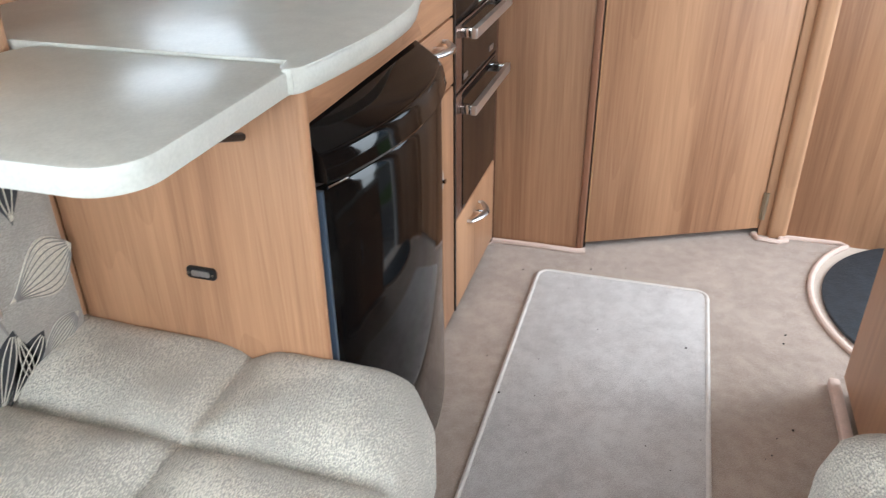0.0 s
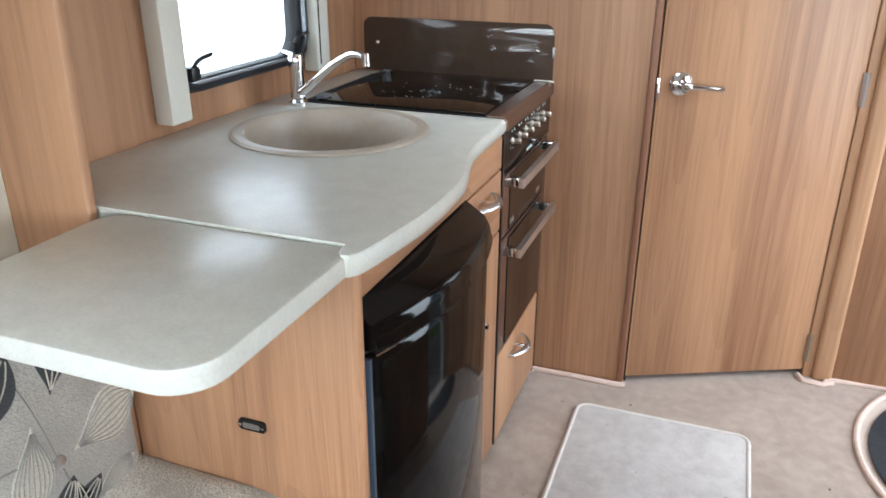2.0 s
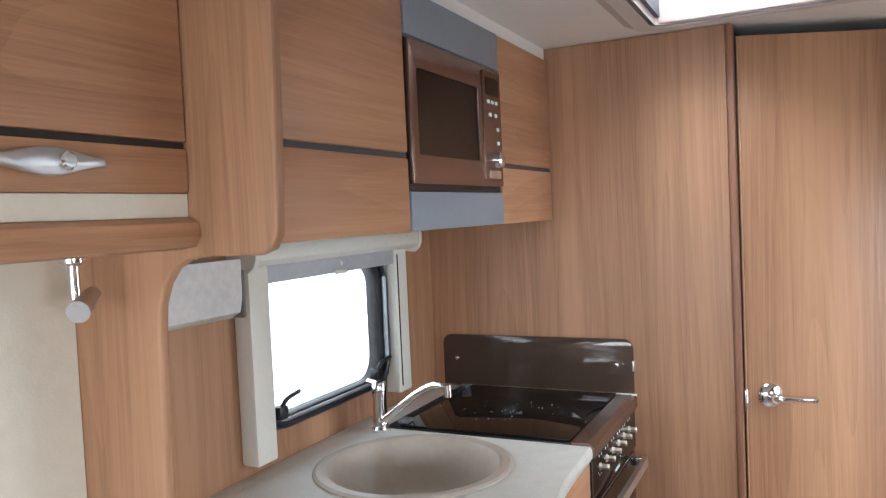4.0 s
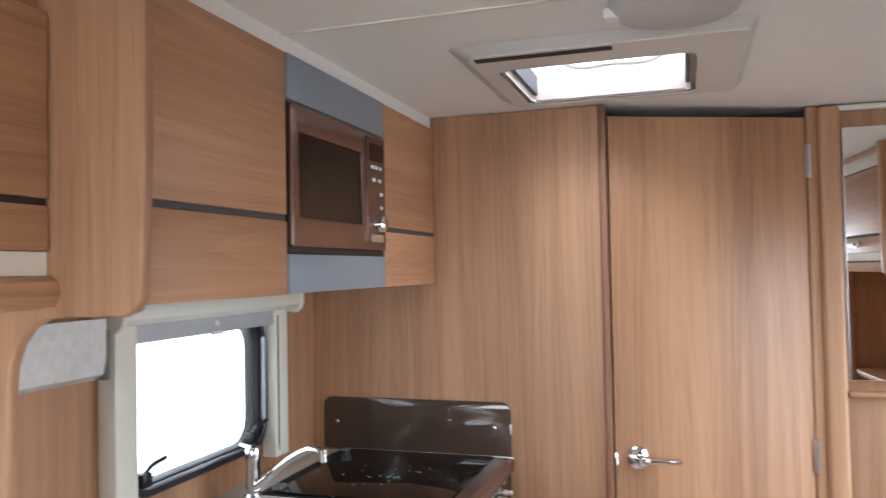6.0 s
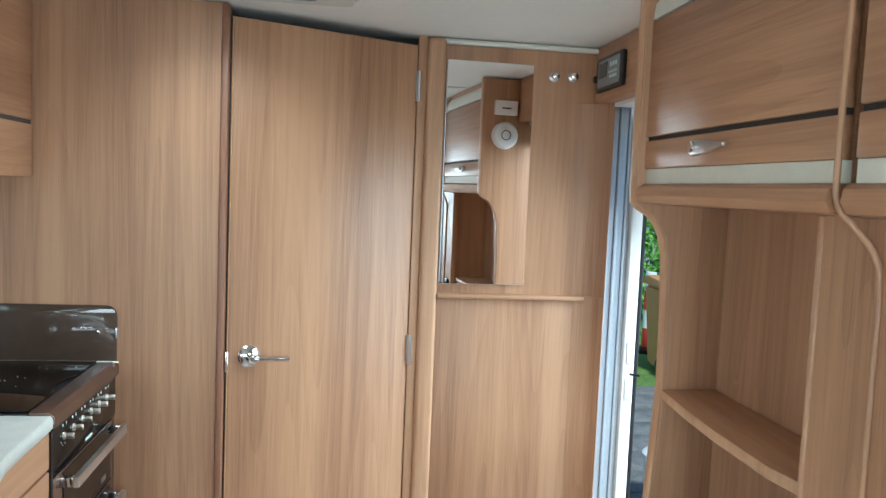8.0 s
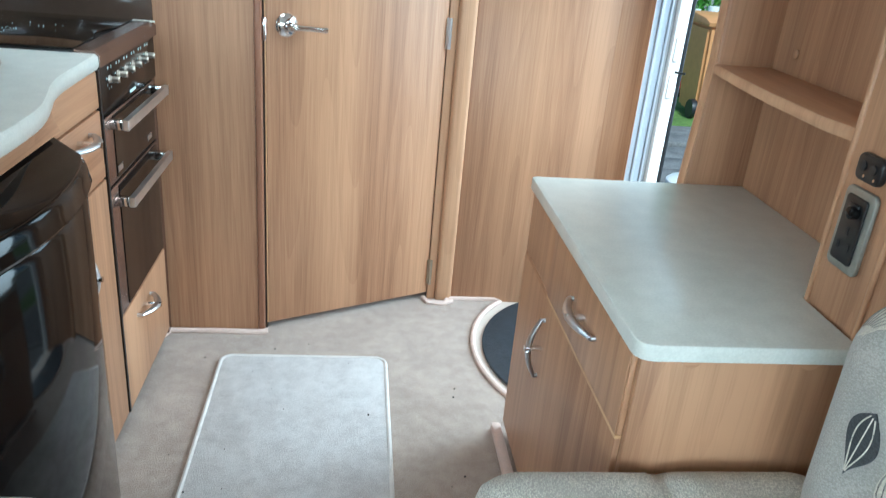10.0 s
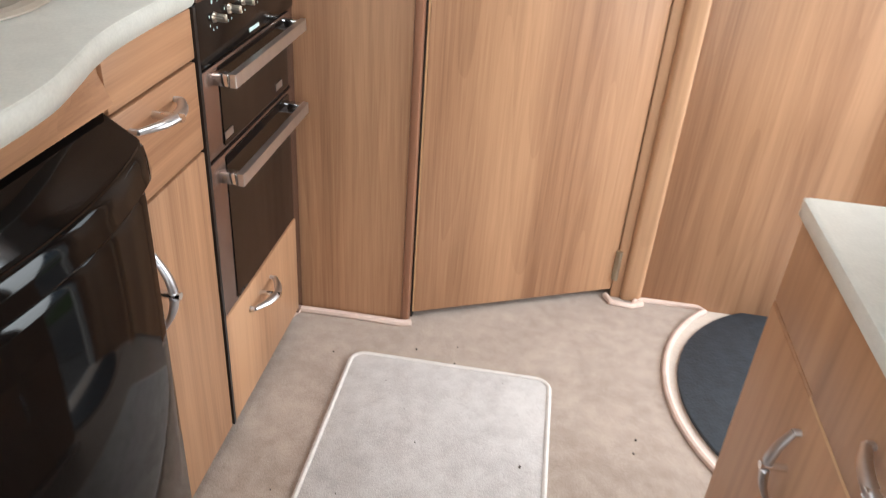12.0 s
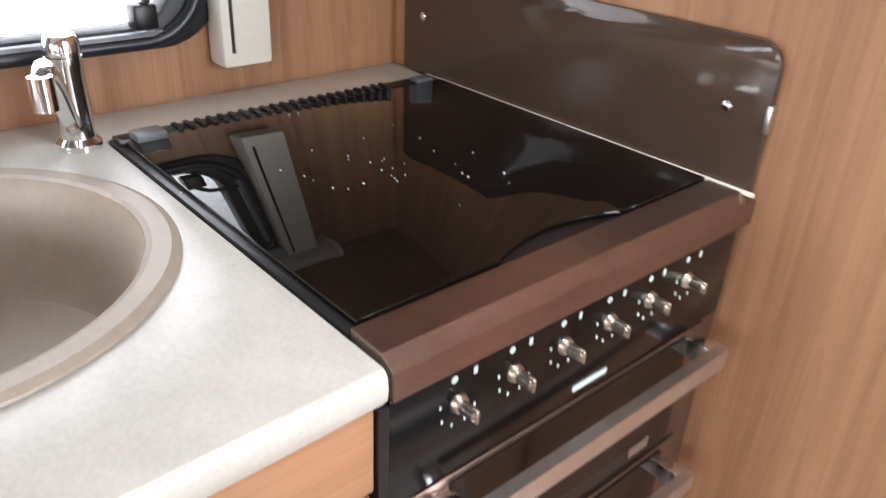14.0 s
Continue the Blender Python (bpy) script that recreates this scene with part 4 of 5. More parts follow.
def lounge_locker(y0, y1, xf, xb, side, label, hy, cap):
    lk = thing("lounge_locker", label, "locker", ((xf + xb) / 2, (y0 + y1) / 2, 1.462), "lounge lockers")
    b = lambda p, q, *r, **k: box(min(p, q), max(p, q), *r, **k)
    part("body", b(xb, xf - side * 0.022, y0, y1, 1.475, 1.955), wood_y, lk)
    rail = [(xb, 1.462), (xf - side * 0.02, 1.462), (xf + side * 0.006, 1.466), (xf + side * 0.016, 1.482), (xf + side * 0.012, 1.500), (xf, 1.508), (xb, 1.508)]
    part("bottom_rail", plate(rail, "y", y0, y1, bevel=0.0), wood_y, lk, "rounded wooden bottom rail")
    part("cream_strip", b(xf - side * 0.021, xf - side * 0.006, y0, y1, 1.5085, 1.541), cream_mat, lk, "cream recessed strip")
    f = part("lower_front", b(xf - side * 0.02, xf, y0 + 0.002, y1 - 0.002, 1.542, 1.604, bevel=0.003), wood_y, lk)
    part("grip_strip", b(xf - side * 0.018, xf - side * 0.006, y0 + 0.002, y1 - 0.002, 1.6045, 1.6135), dark_gap, lk, "dark grip strip")
    part("upper_front", b(xf - side * 0.02, xf, y0 + 0.002, y1 - 0.002, 1.614, 1.872, bevel=0.003), wood_y, lk)
    if cap:
        top = [(xf - side * 0.02, 1.876), (xf, 1.876), (xf - side * 0.004, 1.91), (xf - side * 0.03, 1.945), (xf - side * 0.06, 1.958), (xf - side * 0.08, 1.958)]
        part("cream_cap", plate(top, "y", y0 + 0.001, y1 - 0.001), ivory_mat, lk, "curved cream top strip")
    pull(f, xf, hy, 1.577, side)


lounge_locker(1.30, 1.934, 0.43, 0.176, 1, "walnut lounge locker with a satin pull and cream strip", 1.70, False)
lounge_locker(0.2, 1.297, 0.43, 0.176, 1, "long walnut lounge locker over the seat", 0.8, False)
lounge_locker(2.062, 2.775, 2.05, XR - 0.001, -1, "walnut locker over the shelf alcove with cream cap", 2.43, True)
lounge_locker(1.20, 2.030, 2.05, XR - 0.001, -1, "walnut lounge locker over the seat with cream cap", 1.62, True)
lounge_locker(0.2, 1.19, 2.05, XR - 0.001, -1, "walnut lounge locker near the front window", 0.7, True)

lamp = thing("spot_lamp", "chrome reading spot under the lounge locker", "lamp", (0.285, 1.85, 1.36))
part("stem", merge(lathe([(0.018, 1.4615), (0.018, 1.452), (0.008, 1.447)], (0.285, 1.85, 0), "z", 20), tube([(0.285, 1.85, 1.45), (0.287, 1.849, 1.40)], 0.0085, 10)), chrome, lamp)
part("lamp_head", tube([(0.268, 1.893, 1.402), (0.290, 1.862, 1.394), (0.312, 1.832, 1.384)], [0.012, 0.014, 0.016], 18), satin, lamp, "short chrome lamp head")

# ---------- alcove, divider and side cabinet ----------
prof = [(XR - 0.001, 0.0), (2.113, 0.0), (2.113, 0.74), (2.128, 1.03), (2.126, 1.20), (2.119, 1.34), (2.110, 1.385), (2.096, 1.415), (2.075, 1.438), (2.05, 1.452), (2.036, 1.466), (2.034, 1.50), (2.034, 1.955), (XR - 0.001, 1.955)]
dv = thing("entrance_divider", "walnut divider panel with an arched edge by the entrance", "panel", (2.2, 2.76, 0))
part("panel", plate(prof, "y", 2.746, 2.786, bevel=0.007, seg=3), wood_v, dv)
part("edge_lipping", tube([(x, 2.766, z) for x, z in prof[1:-1]], 0.0055, 10, squash=3.5, up=(0, 1, 0)), wood_lit, dv, "rounded edge lipping")
al = thing("smoke_alarm", "round white smoke alarm on the walnut divider", "alarm", (2.13, 2.787, 1.70))
part("body", lathe([(0.058, 2.7865), (0.057, 2.80), (0.048, 2.812), (0.02, 2.814)], (2.13, 0, 1.715), "y", 36), white_mat, al)
part("ring", tube([(2.13 + 0.02 * math.cos(a / 10 * math.pi), 2.8145, 1.715 + 0.02 * math.sin(a / 10 * math.pi)) for a in range(20)], 0.0025, 6, closed=True), plain("grey_ring", (0.2, 0.2, 0.2), 0.5), al, "grey ring")
tb = thing("thermostat", "small white control box on the walnut divider", "thermostat", (2.13, 2.787, 1.79))
part("body", box(2.08, 2.18, 2.7865, 2.805, 1.80, 1.862, 0.004), white_mat, tb)
part("dial_bar", box(2.11, 2.15, 2.8052, 2.807, 1.826, 1.832), lcd_mat, tb)

shell("wall_alcove_back", box(2.262, XR - 0.0005, 2.137, 2.7455, 0.70, 1.462), wood_v, "walnut back of the shelf alcove")
pier = thing("socket_pier", "walnut pier with sockets between alcove and seat", "panel", (2.18, 2.08, 0))
part("panel", plate(rrect(2.088, 1.93, XR - 0.001, 2.1365, 0), "z", 0.0, 1.461), wood_v, pier)
part("lipping", box(2.084, 2.112, 2.137, 2.1485, 0.0, 1.461, 0.004), wood_v, pier, "edge lipping")
part("rib", tube(curve_pts([(2.086, 2.005, 0.70), (2.086, 2.005, 1.1), (2.086, 2.006, 1.35), (2.080, 2.012, 1.41), (2.058, 2.030, 1.45), (2.041, 2.044, 1.48), (2.038, 2.046, 1.55), (2.040, 2.046, 1.75), (2.046, 2.046, 1.90), (2.085, 2.046, 1.957)], 6), 0.0048, 12, up=(0, 1, 0)), wood_v, pier, "rounded rib curving up to the lockers")
sh = thing("alcove_shelf", "walnut shelf with rounded front in the alcove", "shelf", (2.18, 2.46, 1.01))
part("board", plate([(2.118, 2.1492), (2.1, 2.25), (2.102, 2.45), (2.112, 2.6), (2.128, 2.7455), (2.2615, 2.7455), (2.2615, 2.1492)], "z", 1.008, 1.030, bevel=0.004), wood_y, sh)
part("front_lipping", tube([(2.116, 2.151, 1.019), (2.099, 2.25, 1.019), (2.101, 2.45, 1.019), (2.111, 2.6, 1.019), (2.127, 2.744, 1.019)], 0.0045, 10, squash=2.5), wood_lit, sh, "rounded front lipping in walnut coloured as if lit")
bk = thing("wall_button", "small round brown plug in the alcove back", "button", (2.26, 2.72, 1.06))
part("disc", lathe([(0.010, 2.2618), (0.010, 2.259), (0.007, 2.257)], (0, 2.66, 1.075), "x", 18), wood_x, bk)

ss = thing("twin_switch", "small black twin socket plate on the walnut pier", "socket", (2.088, 2.08, 0.97))
part("plate", plate(rrect(2.047, 0.972, 2.107, 1.014, 0.012), "x", 2.076, 2.0875, bevel=0.003), black_sat, ss)
for y in (2.066, 2.09):
    part("hole", lathe([(0.008, 2.0758), (0.008, 2.074), (0.005, 2.0735)], (0, y, 0.995), "x", 16), rubber, ss)
    part("screw", lathe([(0.0025, 2.0758), (0.0025, 2.0745)], (0, y - 0.008, 0.981), "x", 10), chrome, ss)
ps = thing("mains_socket", "upright black mains socket in a bronze-grey frame", "socket", (2.088, 2.08, 0.83))
part("frame", plate(rrect(2.042, 0.828, 2.117, 0.960, 0.012), "x", 2.079, 2.0875, bevel=0.003), plain("champagne_frame", (0.30, 0.29, 0.25), 0.35, metal=0.5), ps, "champagne frame")
part("insert", plate(rrect(2.054, 0.842, 2.105, 0.948, 0.006), "x", 2.0755, 2.0788, bevel=0.001), black_sat, ps, "black insert")
part("rocker", box(2.071, 2.0753, 2.066, 2.09, 0.918, 0.938, 0.002), black_sat, ps)
part("boss", lathe([(0.010, 2.0753), (0.010, 2.064), (0.007, 2.062)], (0, 2.073, 0.925), "x", 18), black_gloss, ps, "round glossy black boss")
for y, z in ((2.08, 0.893), (2.068, 0.868), (2.092, 0.868)):
    part("pin_slot", box(2.0745, 2.0753, y - 0.003, y + 0.003, z - 0.006, z + 0.006), rubber, ps)

sc = thing("side_cabinet", "low walnut cabinet with drawer and door by the entrance", "cabinet", (2.0, 2.38, 0))
part("body", box(1.763, 2.08, 2.01, 2.738, 0.05, 0.714), wood_v, sc)
part("end_panel", box(1.752, 2.087, 1.995, 2.0095, 0.0, 0.714, 0.002), wood_v, sc)
part("fixed_front", box(1.745, 1.7625, 2.012, 2.737, 0.557, 0.713, 0.002), wood_v, sc)
dr = part("drawer_front", box(1.7425, 1.7445, 2.014, 2.497, 0.557, 0.712, 0.0008), wood_v, sc)
dd = part("door", box(1.7435, 1.7625, 2.012, 2.737, 0.052, 0.550, 0.002), wood_v, sc)
part("drawer_gap", box(1.7428, 1.7605, 2.012, 2.50, 0.5502, 0.5565), wood_pale, sc, "pale gap line")
part("top_gap", box(1.7445, 1.7605, 2.50, 2.737, 0.5502, 0.5568), wood_v, sc)
bow_handle(dr, (1.7425, 2.245, 0.640), "y", 0.15, -0.024)
bow_handle(dd, (1.7435, 2.485, 0.430), "z", 0.14, -0.026)
part("kick_board", box(1.716, 1.7425, 2.015, 2.755, 0.009, 0.034, 0.006), piping_mat, sc, "pale taped kick board")
for x in (1.83, 2.02):
    part("screw_cap", plate([(x + 0.017 * math.cos(radians(a)), 0.712 + 0.017 * math.sin(radians(a))) for a in range(180, 361, 15)], "y", 1.9932, 1.9949), wood_x, sc, "round brown cover cap")
part("top", plate([(1.765, 1.975), (2.083, 1.975), (2.083, 2.1488), (2.2615, 2.1488), (2.2615, 2.7455), (1.747, 2.7455), (1.738, 2.742), (1.735, 2.733), (1.735, 2.005), (1.737, 1.992), (1.744, 1.982), (1.754, 1.977)], "z", 0.715, 0.744, bevel=0.004), worktop_mat, sc, "pale stone-effect top")

# ---------- skylight and ceiling lamp ----------
sl = thing("skylight", "white rooflight with a sloped surround and handle bar", "skylight", (1.08, 2.9, ZC - 0.03), kind="structure")
sl.name = "window_2"
def frustum(o0, o1, za, zb):
    bm = bmesh.new()
    a = [bm.verts.new((x, y, za)) for x, y in o0]
    b = [bm.verts.new((x, y, zb)) for x, y in o1]
    for i in range(len(a)):
        j = (i + 1) % len(a)
        bm.faces.new((a[i], a[j], b[j], b[i]))
    return bm
o_out, o_in = rrect(0.80, 2.58, 1.40, 3.15, 0.03), rrect(SKY[0] - 0.012, SKY[1] - 0.005, SKY[2] + 0.012, SKY[3] + 0.008, 0.03)
o_low = rrect(0.835, 2.61, 1.385, 3.13, 0.03)
part("surround", merge(frustum(o_out, o_low, ZC - 0.0005, ZC - 0.018), plate(o_low, "z", ZC - 0.0205, ZC - 0.018, [o_in])), offwhite_grey, sl, "sloped off-white surround")
part("well", frustum(rrect(*SKY, 0.03), rrect(SKY[0] - 0.01, SKY[1] - 0.01, SKY[2] + 0.01, SKY[3] + 0.01, 0.03), ZC - 0.018, ZC + 0.13), plain("pinkish_well", (0.66, 0.58, 0.54), 0.5, var=0.06), sl, "pinkish inner well")
part("side_gap", merge(box(SKY[0] + 0.001, SKY[0] + 0.012, SKY[1], SKY[3], ZC + 0.0, ZC + 0.05), box(SKY[2] - 0.012, SKY[2] - 0.001, SKY[1], SKY[3], ZC + 0.0, ZC + 0.05)), plain("dark_blue_grey_gap", (0.05, 0.06, 0.08), 0.5), sl, "dark side seals")
part("dome", plate(rrect(SKY[0] - 0.01, SKY[1] - 0.01, SKY[2] + 0.01, SKY[3] + 0.01, 0.03), "z", ZC + 0.135, ZC + 0.139), pane_mat, sl, "clear dome")
part("handle_bar", tube(curve_pts([(0.96, 3.08, ZC + 0.085), (1.00, 3.07, ZC + 0.065), (1.04, 3.055, ZC + 0.058), (1.10, 3.055, ZC + 0.062), (1.15, 3.055, ZC + 0.058), (1.19, 3.07, ZC + 0.067), (1.23, 3.08, ZC + 0.088)]), 0.009, 10), white_mat, sl, "white handle bar")
part("front_lip", box(SKY[0] + 0.005, SKY[2] - 0.005, SKY[3] - 0.012, SKY[3] - 0.001, ZC - 0.015, ZC + 0.04, 0.003), plain("pink_lip", (0.62, 0.52, 0.48), 0.5), sl, "pinkish front lip")
part("vent_mesh", box(0.85, 1.13, 2.622, 2.645, ZC - 0.0225, ZC - 0.0208), dark_gap, sl, "dark vent slit")
cl = thing("ceiling_lamp", "round grey-white ceiling lamp, switched off", "lamp", (1.25, 2.43, ZC - 0.03))
part("body", lathe([(0.112, ZC - 0.0005), (0.112, ZC - 0.012), (0.10, ZC - 0.028), (0.06, ZC - 0.036), (0.02, ZC - 0.038)], (1.255, 2.435, 0), "z", 48), plain("grey_white_lamp", (0.52, 0.52, 0.52), 0.4), cl)
part("switch", box(1.135, 1.16, 2.42, 2.45, ZC - 0.03, ZC - 0.012, 0.003), white_mat, cl)

# ---------- seats ----------
def cushion(name, x0, x1, y0, y1, z0, z1, xs, ys, mat, label, corner=0.11, puff=0.052, rim=0.06):
    """A stuffed seat cushion with sewn seams at xs and ys that pull the top down."""
    nx, ny = 44, 60
    bm = bmesh.new()
    grid = []
    xb, yb = [x0, *xs, x1], [y0, *ys, y1]

    def fold(v, br):
        for a, b in zip(br, br[1:]):
            if a <= v <= b + 1e-9:
                s = (v - a) / (b - a)
                return max(0.0, 4 * s * (1 - s)) ** 0.45
        return 0
    for i in range(nx + 1):
        row = []
        for j in range(ny + 1):
            u, v = x0 + (x1 - x0) * i / nx, y0 + (y1 - y0) * j / ny
            px, py = u, v
            # round the plan's corners
            for cx, sx in ((x0 + corner, -1), (x1 - corner, 1)):
                for cy, sy in ((y0 + corner, -1), (y1 - corner, 1)):
                    if (u - cx) * sx > 0 and (v - cy) * sy > 0:
                        du_, dv_ = u - cx, v - cy
                        big = max(abs(du_), abs(dv_))
                        ln = math.hypot(du_, dv_)
                        if ln > 0:
                            px, py = cx + du_ * big / ln, cy + dv_ * big / ln
            e = min(i / nx * (x1 - x0), (1 - i / nx) * (x1 - x0), j / ny * (y1 - y0), (1 - j / ny) * (y1 - y0))
            drop = rim * (1 - math.sqrt(max(0, 1 - (1 - min(1, e / rim)) ** 2)))
            z = z1 - puff + puff * min(fold(u, xb), fold(v, yb)) - drop * 0.8
            z += 0.004 * noise.noise((u * 9, v * 9, z1))
            row.append(bm.verts.new((px, py, z)))
        grid.append(row)
    for i in range(nx):
        for j in range(ny):
            bm.faces.new((grid[i][j], grid[i + 1][j], grid[i + 1][j + 1], grid[i][j + 1]))
    edge = [grid[i][0] for i in range(nx)] + [grid[nx][j] for j in range(ny)] + [grid[i][ny] for i in range(nx, 0, -1)] + [grid[0][j] for j in range(ny, 0, -1)]
    low = [bm.verts.new((v.co.x, v.co.y, z0)) for v in edge]
    for i in range(len(edge)):
        j = (i + 1) % len(edge)
        bm.faces.new((edge[i], edge[j], low[j], low[i]))
    bm.faces.new(low)
    return piece(name, bm, mat, label, "cushion")


def bench(x0, x1, y0, y1, label):
    b = thing("bench_base", label, "bench", ((x0 + x1) / 2, (y0 + y1) / 2, 0))
    part("front_panel", box(x0, x1, y0, y1, 0.009, 0.318, 0.003), wood_v, b)
    return b


bench(0.18, 0.90, -0.2, 1.93, "walnut bench base under the lounge seat")
bench(1.60, 2.08, -0.2, 1.925, "walnut bench base beside the side cabinet")
cushion("seat_cushion", 0.19, 0.985, 0.95, 1.985, 0.32, 0.510, [0.665], [1.42, 1.745], seat_fab, "oatmeal tufted seat cushion on the lounge bench")
cushion("seat_cushion", 0.19, 0.985, -0.2, 0.945, 0.32, 0.492, [0.665], [0.35], seat_fab, "oatmeal tufted seat cushion near the front window")
cushion("seat_cushion", 1.50, 2.085, 0.95, 1.993, 0.32, 0.56, [1.80], [1.40], seat_fab, "oatmeal tufted seat cushion beside the cabinet", corner=0.08)
cushion("seat_cushion", 1.515, 2.085, -0.2, 0.945, 0.32, 0.485, [1.80], [0.4], seat_fab, "oatmeal tufted seat cushion below the lounge window")


def leaf(parent, face, u, z, ang, length, wide, mat, side, axis="x", veins=True):
    """A printed leaf: a pointed oval lying on the cushion's face, with fan-like veins."""
    ca, sa = math.cos(radians(ang)), math.sin(radians(ang))
    to = lambda s, w: (u + s * ca - w * sa, z + s * sa + w * ca)
    n = 14
    up = [(i / n * length, wide / 2 * math.sin(math.pi * (i / n) ** 1.4)) for i in range(n + 1)]
    a = [to(s, w) for s, w in up] + [to(s, -w) for s, w in up[-2:0:-1]]
    lf = part("leaf_print", plate(a, axis, face, face + side * 0.0015), mat, parent, "printed leaf shape")
    if veins:
        for k in ((-0.9, -0.7, -0.48, -0.25, 0, 0.25, 0.48, 0.7, 0.9) if mat is leaf_pale else (-0.5, 0, 0.5)):
            part("vein", tube([place(axis, *to(s, w * k), face + side * 0.002) for s, w in up[1:-1]], 0.0011, 5), vein_mat if mat is leaf_pale else leaf_pale, lf)


def back_cushion(x0, x1, y0, y1, z0, z1, label, side):
    bm = box(x0, x1, y0, y1, z0, z1, 0.045, 5)
    b = thing("back_cushion", label, "cushion", ((x0 + x1) / 2, (y0 + y1) / 2, z0))
    part("body", bm, back_fab, b)
    return b


bc = back_cushion(0.178, 0.375, 1.30, 1.938, 0.470, 0.875, "taupe buttoned back cushion with dark and cream leaf print", 1)
for yy, zz, an, ln, wd, mm in ((1.79, 0.622, 12, 0.140, 0.10, leaf_pale), (1.728, 0.706, -100, 0.15, 0.075, leaf_pale), (1.80, 0.50, 20, 0.11, 0.05, leaf_pale), (1.715, 0.470, 60, 0.13, 0.05, leaf_dark), (1.735, 0.475, 38, 0.12, 0.05, leaf_dark), (1.782, 0.575, -88, 0.09, 0.04, leaf_dark), (1.77, 0.735, 70, 0.11, 0.075, leaf_dark), (1.835, 0.728, 88, 0.10, 0.055, leaf_dark), (1.62, 0.72, 50, 0.15, 0.09, leaf_dark), (1.52, 0.54, 80, 0.17, 0.1, leaf_pale)):
    leaf(bc, 0.3752, yy, zz, an, ln, wd, mm, 1)
part("button", lathe([(0.011, 0.3745), (0.010, 0.381), (0.004, 0.384)], (0, 1.76, 0.622), "x", 18), satin, bc, "round metal button")
# puckers are thin raised cords; the crease shade is in their darker colour
for pts in (((1.76, 0.622), (1.745, 0.69), (1.725, 0.76), (1.70, 0.83)), ((1.76, 0.622), (1.775, 0.56), (1.78, 0.51)), ((1.76, 0.622), (1.70, 0.655), (1.62, 0.67))):
    part("pucker", tube(curve_pts([(0.3745, y, z) for y, z in pts], 5), 0.0022, 6), vein_mat, bc, "pucker line coloured dark as crease shade")
bc2 = back_cushion(0.178, 0.375, 0.3, 1.29, 0.470, 0.875, "taupe back cushion on the lounge seat", 1)

# the cushion beside the pier is fatter, and its print runs over the rounded top
bc3 = thing("back_cushion", "pale taupe rounded cushion with leaf print beside the pier", "cushion", (2.09, 1.54, 0.470))
CX0, CX1, CY0, CY1, CTOP, CR = 1.968, 2.205, 1.15, 1.928, 0.895, 0.10
part("body", box(CX0, CX1, CY0, CY1, 0.470, CTOP, CR, 8), back_fab, bc3)


def over_top(x, y):
    """The height of the rounded cushion's skin above a point of its plan."""
    dx = max(CX0 + CR - x, x - CX1 + CR, 0.0)
    dy = max(CY0 + CR - y, y - CY1 + CR, 0.0)
    return CTOP - CR + math.sqrt(max(0.0, CR * CR - dx * dx - dy * dy))


def top_leaf(x, y, ang, length, wide, mat):
    """A printed leaf that lies over the cushion's rounded top, with veins from its tip."""
    ca, sa = math.cos(radians(ang)), math.sin(radians(ang))
    n, m = 16, 8
    bm = bmesh.new()
    grid = []
    for i in range(n + 1):
        s_, w = i / n * length, wide / 2 * math.sin(math.pi * (0.03 + 0.94 * i / n) ** 1.4)
        row = []
        for j in range(m + 1):
            q = w * (2 * j / m - 1)
            px, py = x + s_ * ca - q * sa, y + s_ * sa + q * ca
            row.append((px, py, over_top(px, py) + 0.0012))
        grid.append(row)
    vs = [[bm.verts.new(p) for p in row] for row in grid]
    lo_ = [[bm.verts.new((p[0], p[1], p[2] - 0.004)) for p in row] for row in grid]
    for i in range(n):
        for j in range(m):
            bm.faces.new((vs[i][j], vs[i + 1][j], vs[i + 1][j + 1], vs[i][j + 1]))
    for a_, b_ in ((0, 0), (m, m)):
        for i in range(n):
            bm.faces.new((vs[i][a_], vs[i + 1][a_], lo_[i + 1][b_], lo_[i][b_]))
    for row in lo_[1:-1]:
        for v in row[1:-1]:
            bm.verts.remove(v)
    lf = part("leaf_print", bm, mat, bc3, "printed leaf shape")
    for j in range(1, m):
        part("vein", tube([(p[0], p[1], p[2] + 0.0006) for p in (row[j] for row in grid[1:-1])], 0.0007, 5), vein_mat if mat is leaf_pale else leaf_pale, lf)


top_leaf(2.085, 1.845, 165, 0.105, 0.10, leaf_pale)
top_leaf(2.10, 1.80, 20, 0.09, 0.10, leaf_pale)
top_leaf(2.03, 1.72, 250, 0.10, 0.07, leaf_dark)
top_leaf(2.07, 1.62, 200, 0.09, 0.08, leaf_pale)
top_leaf(2.10, 1.45, 120, 0.12, 0.08, leaf_dark)
for yy, zz, an, ln, wd, mm in ((1.80, 0.66, 100, 0.11, 0.06, leaf_dark), (1.66, 0.60, 70, 0.16, 0.1, leaf_pale), (1.46, 0.55, 80, 0.17, 0.09, leaf_dark)):
    leaf(bc3, CX0 - 0.0002, yy, zz, an, ln, wd, mm, -1)

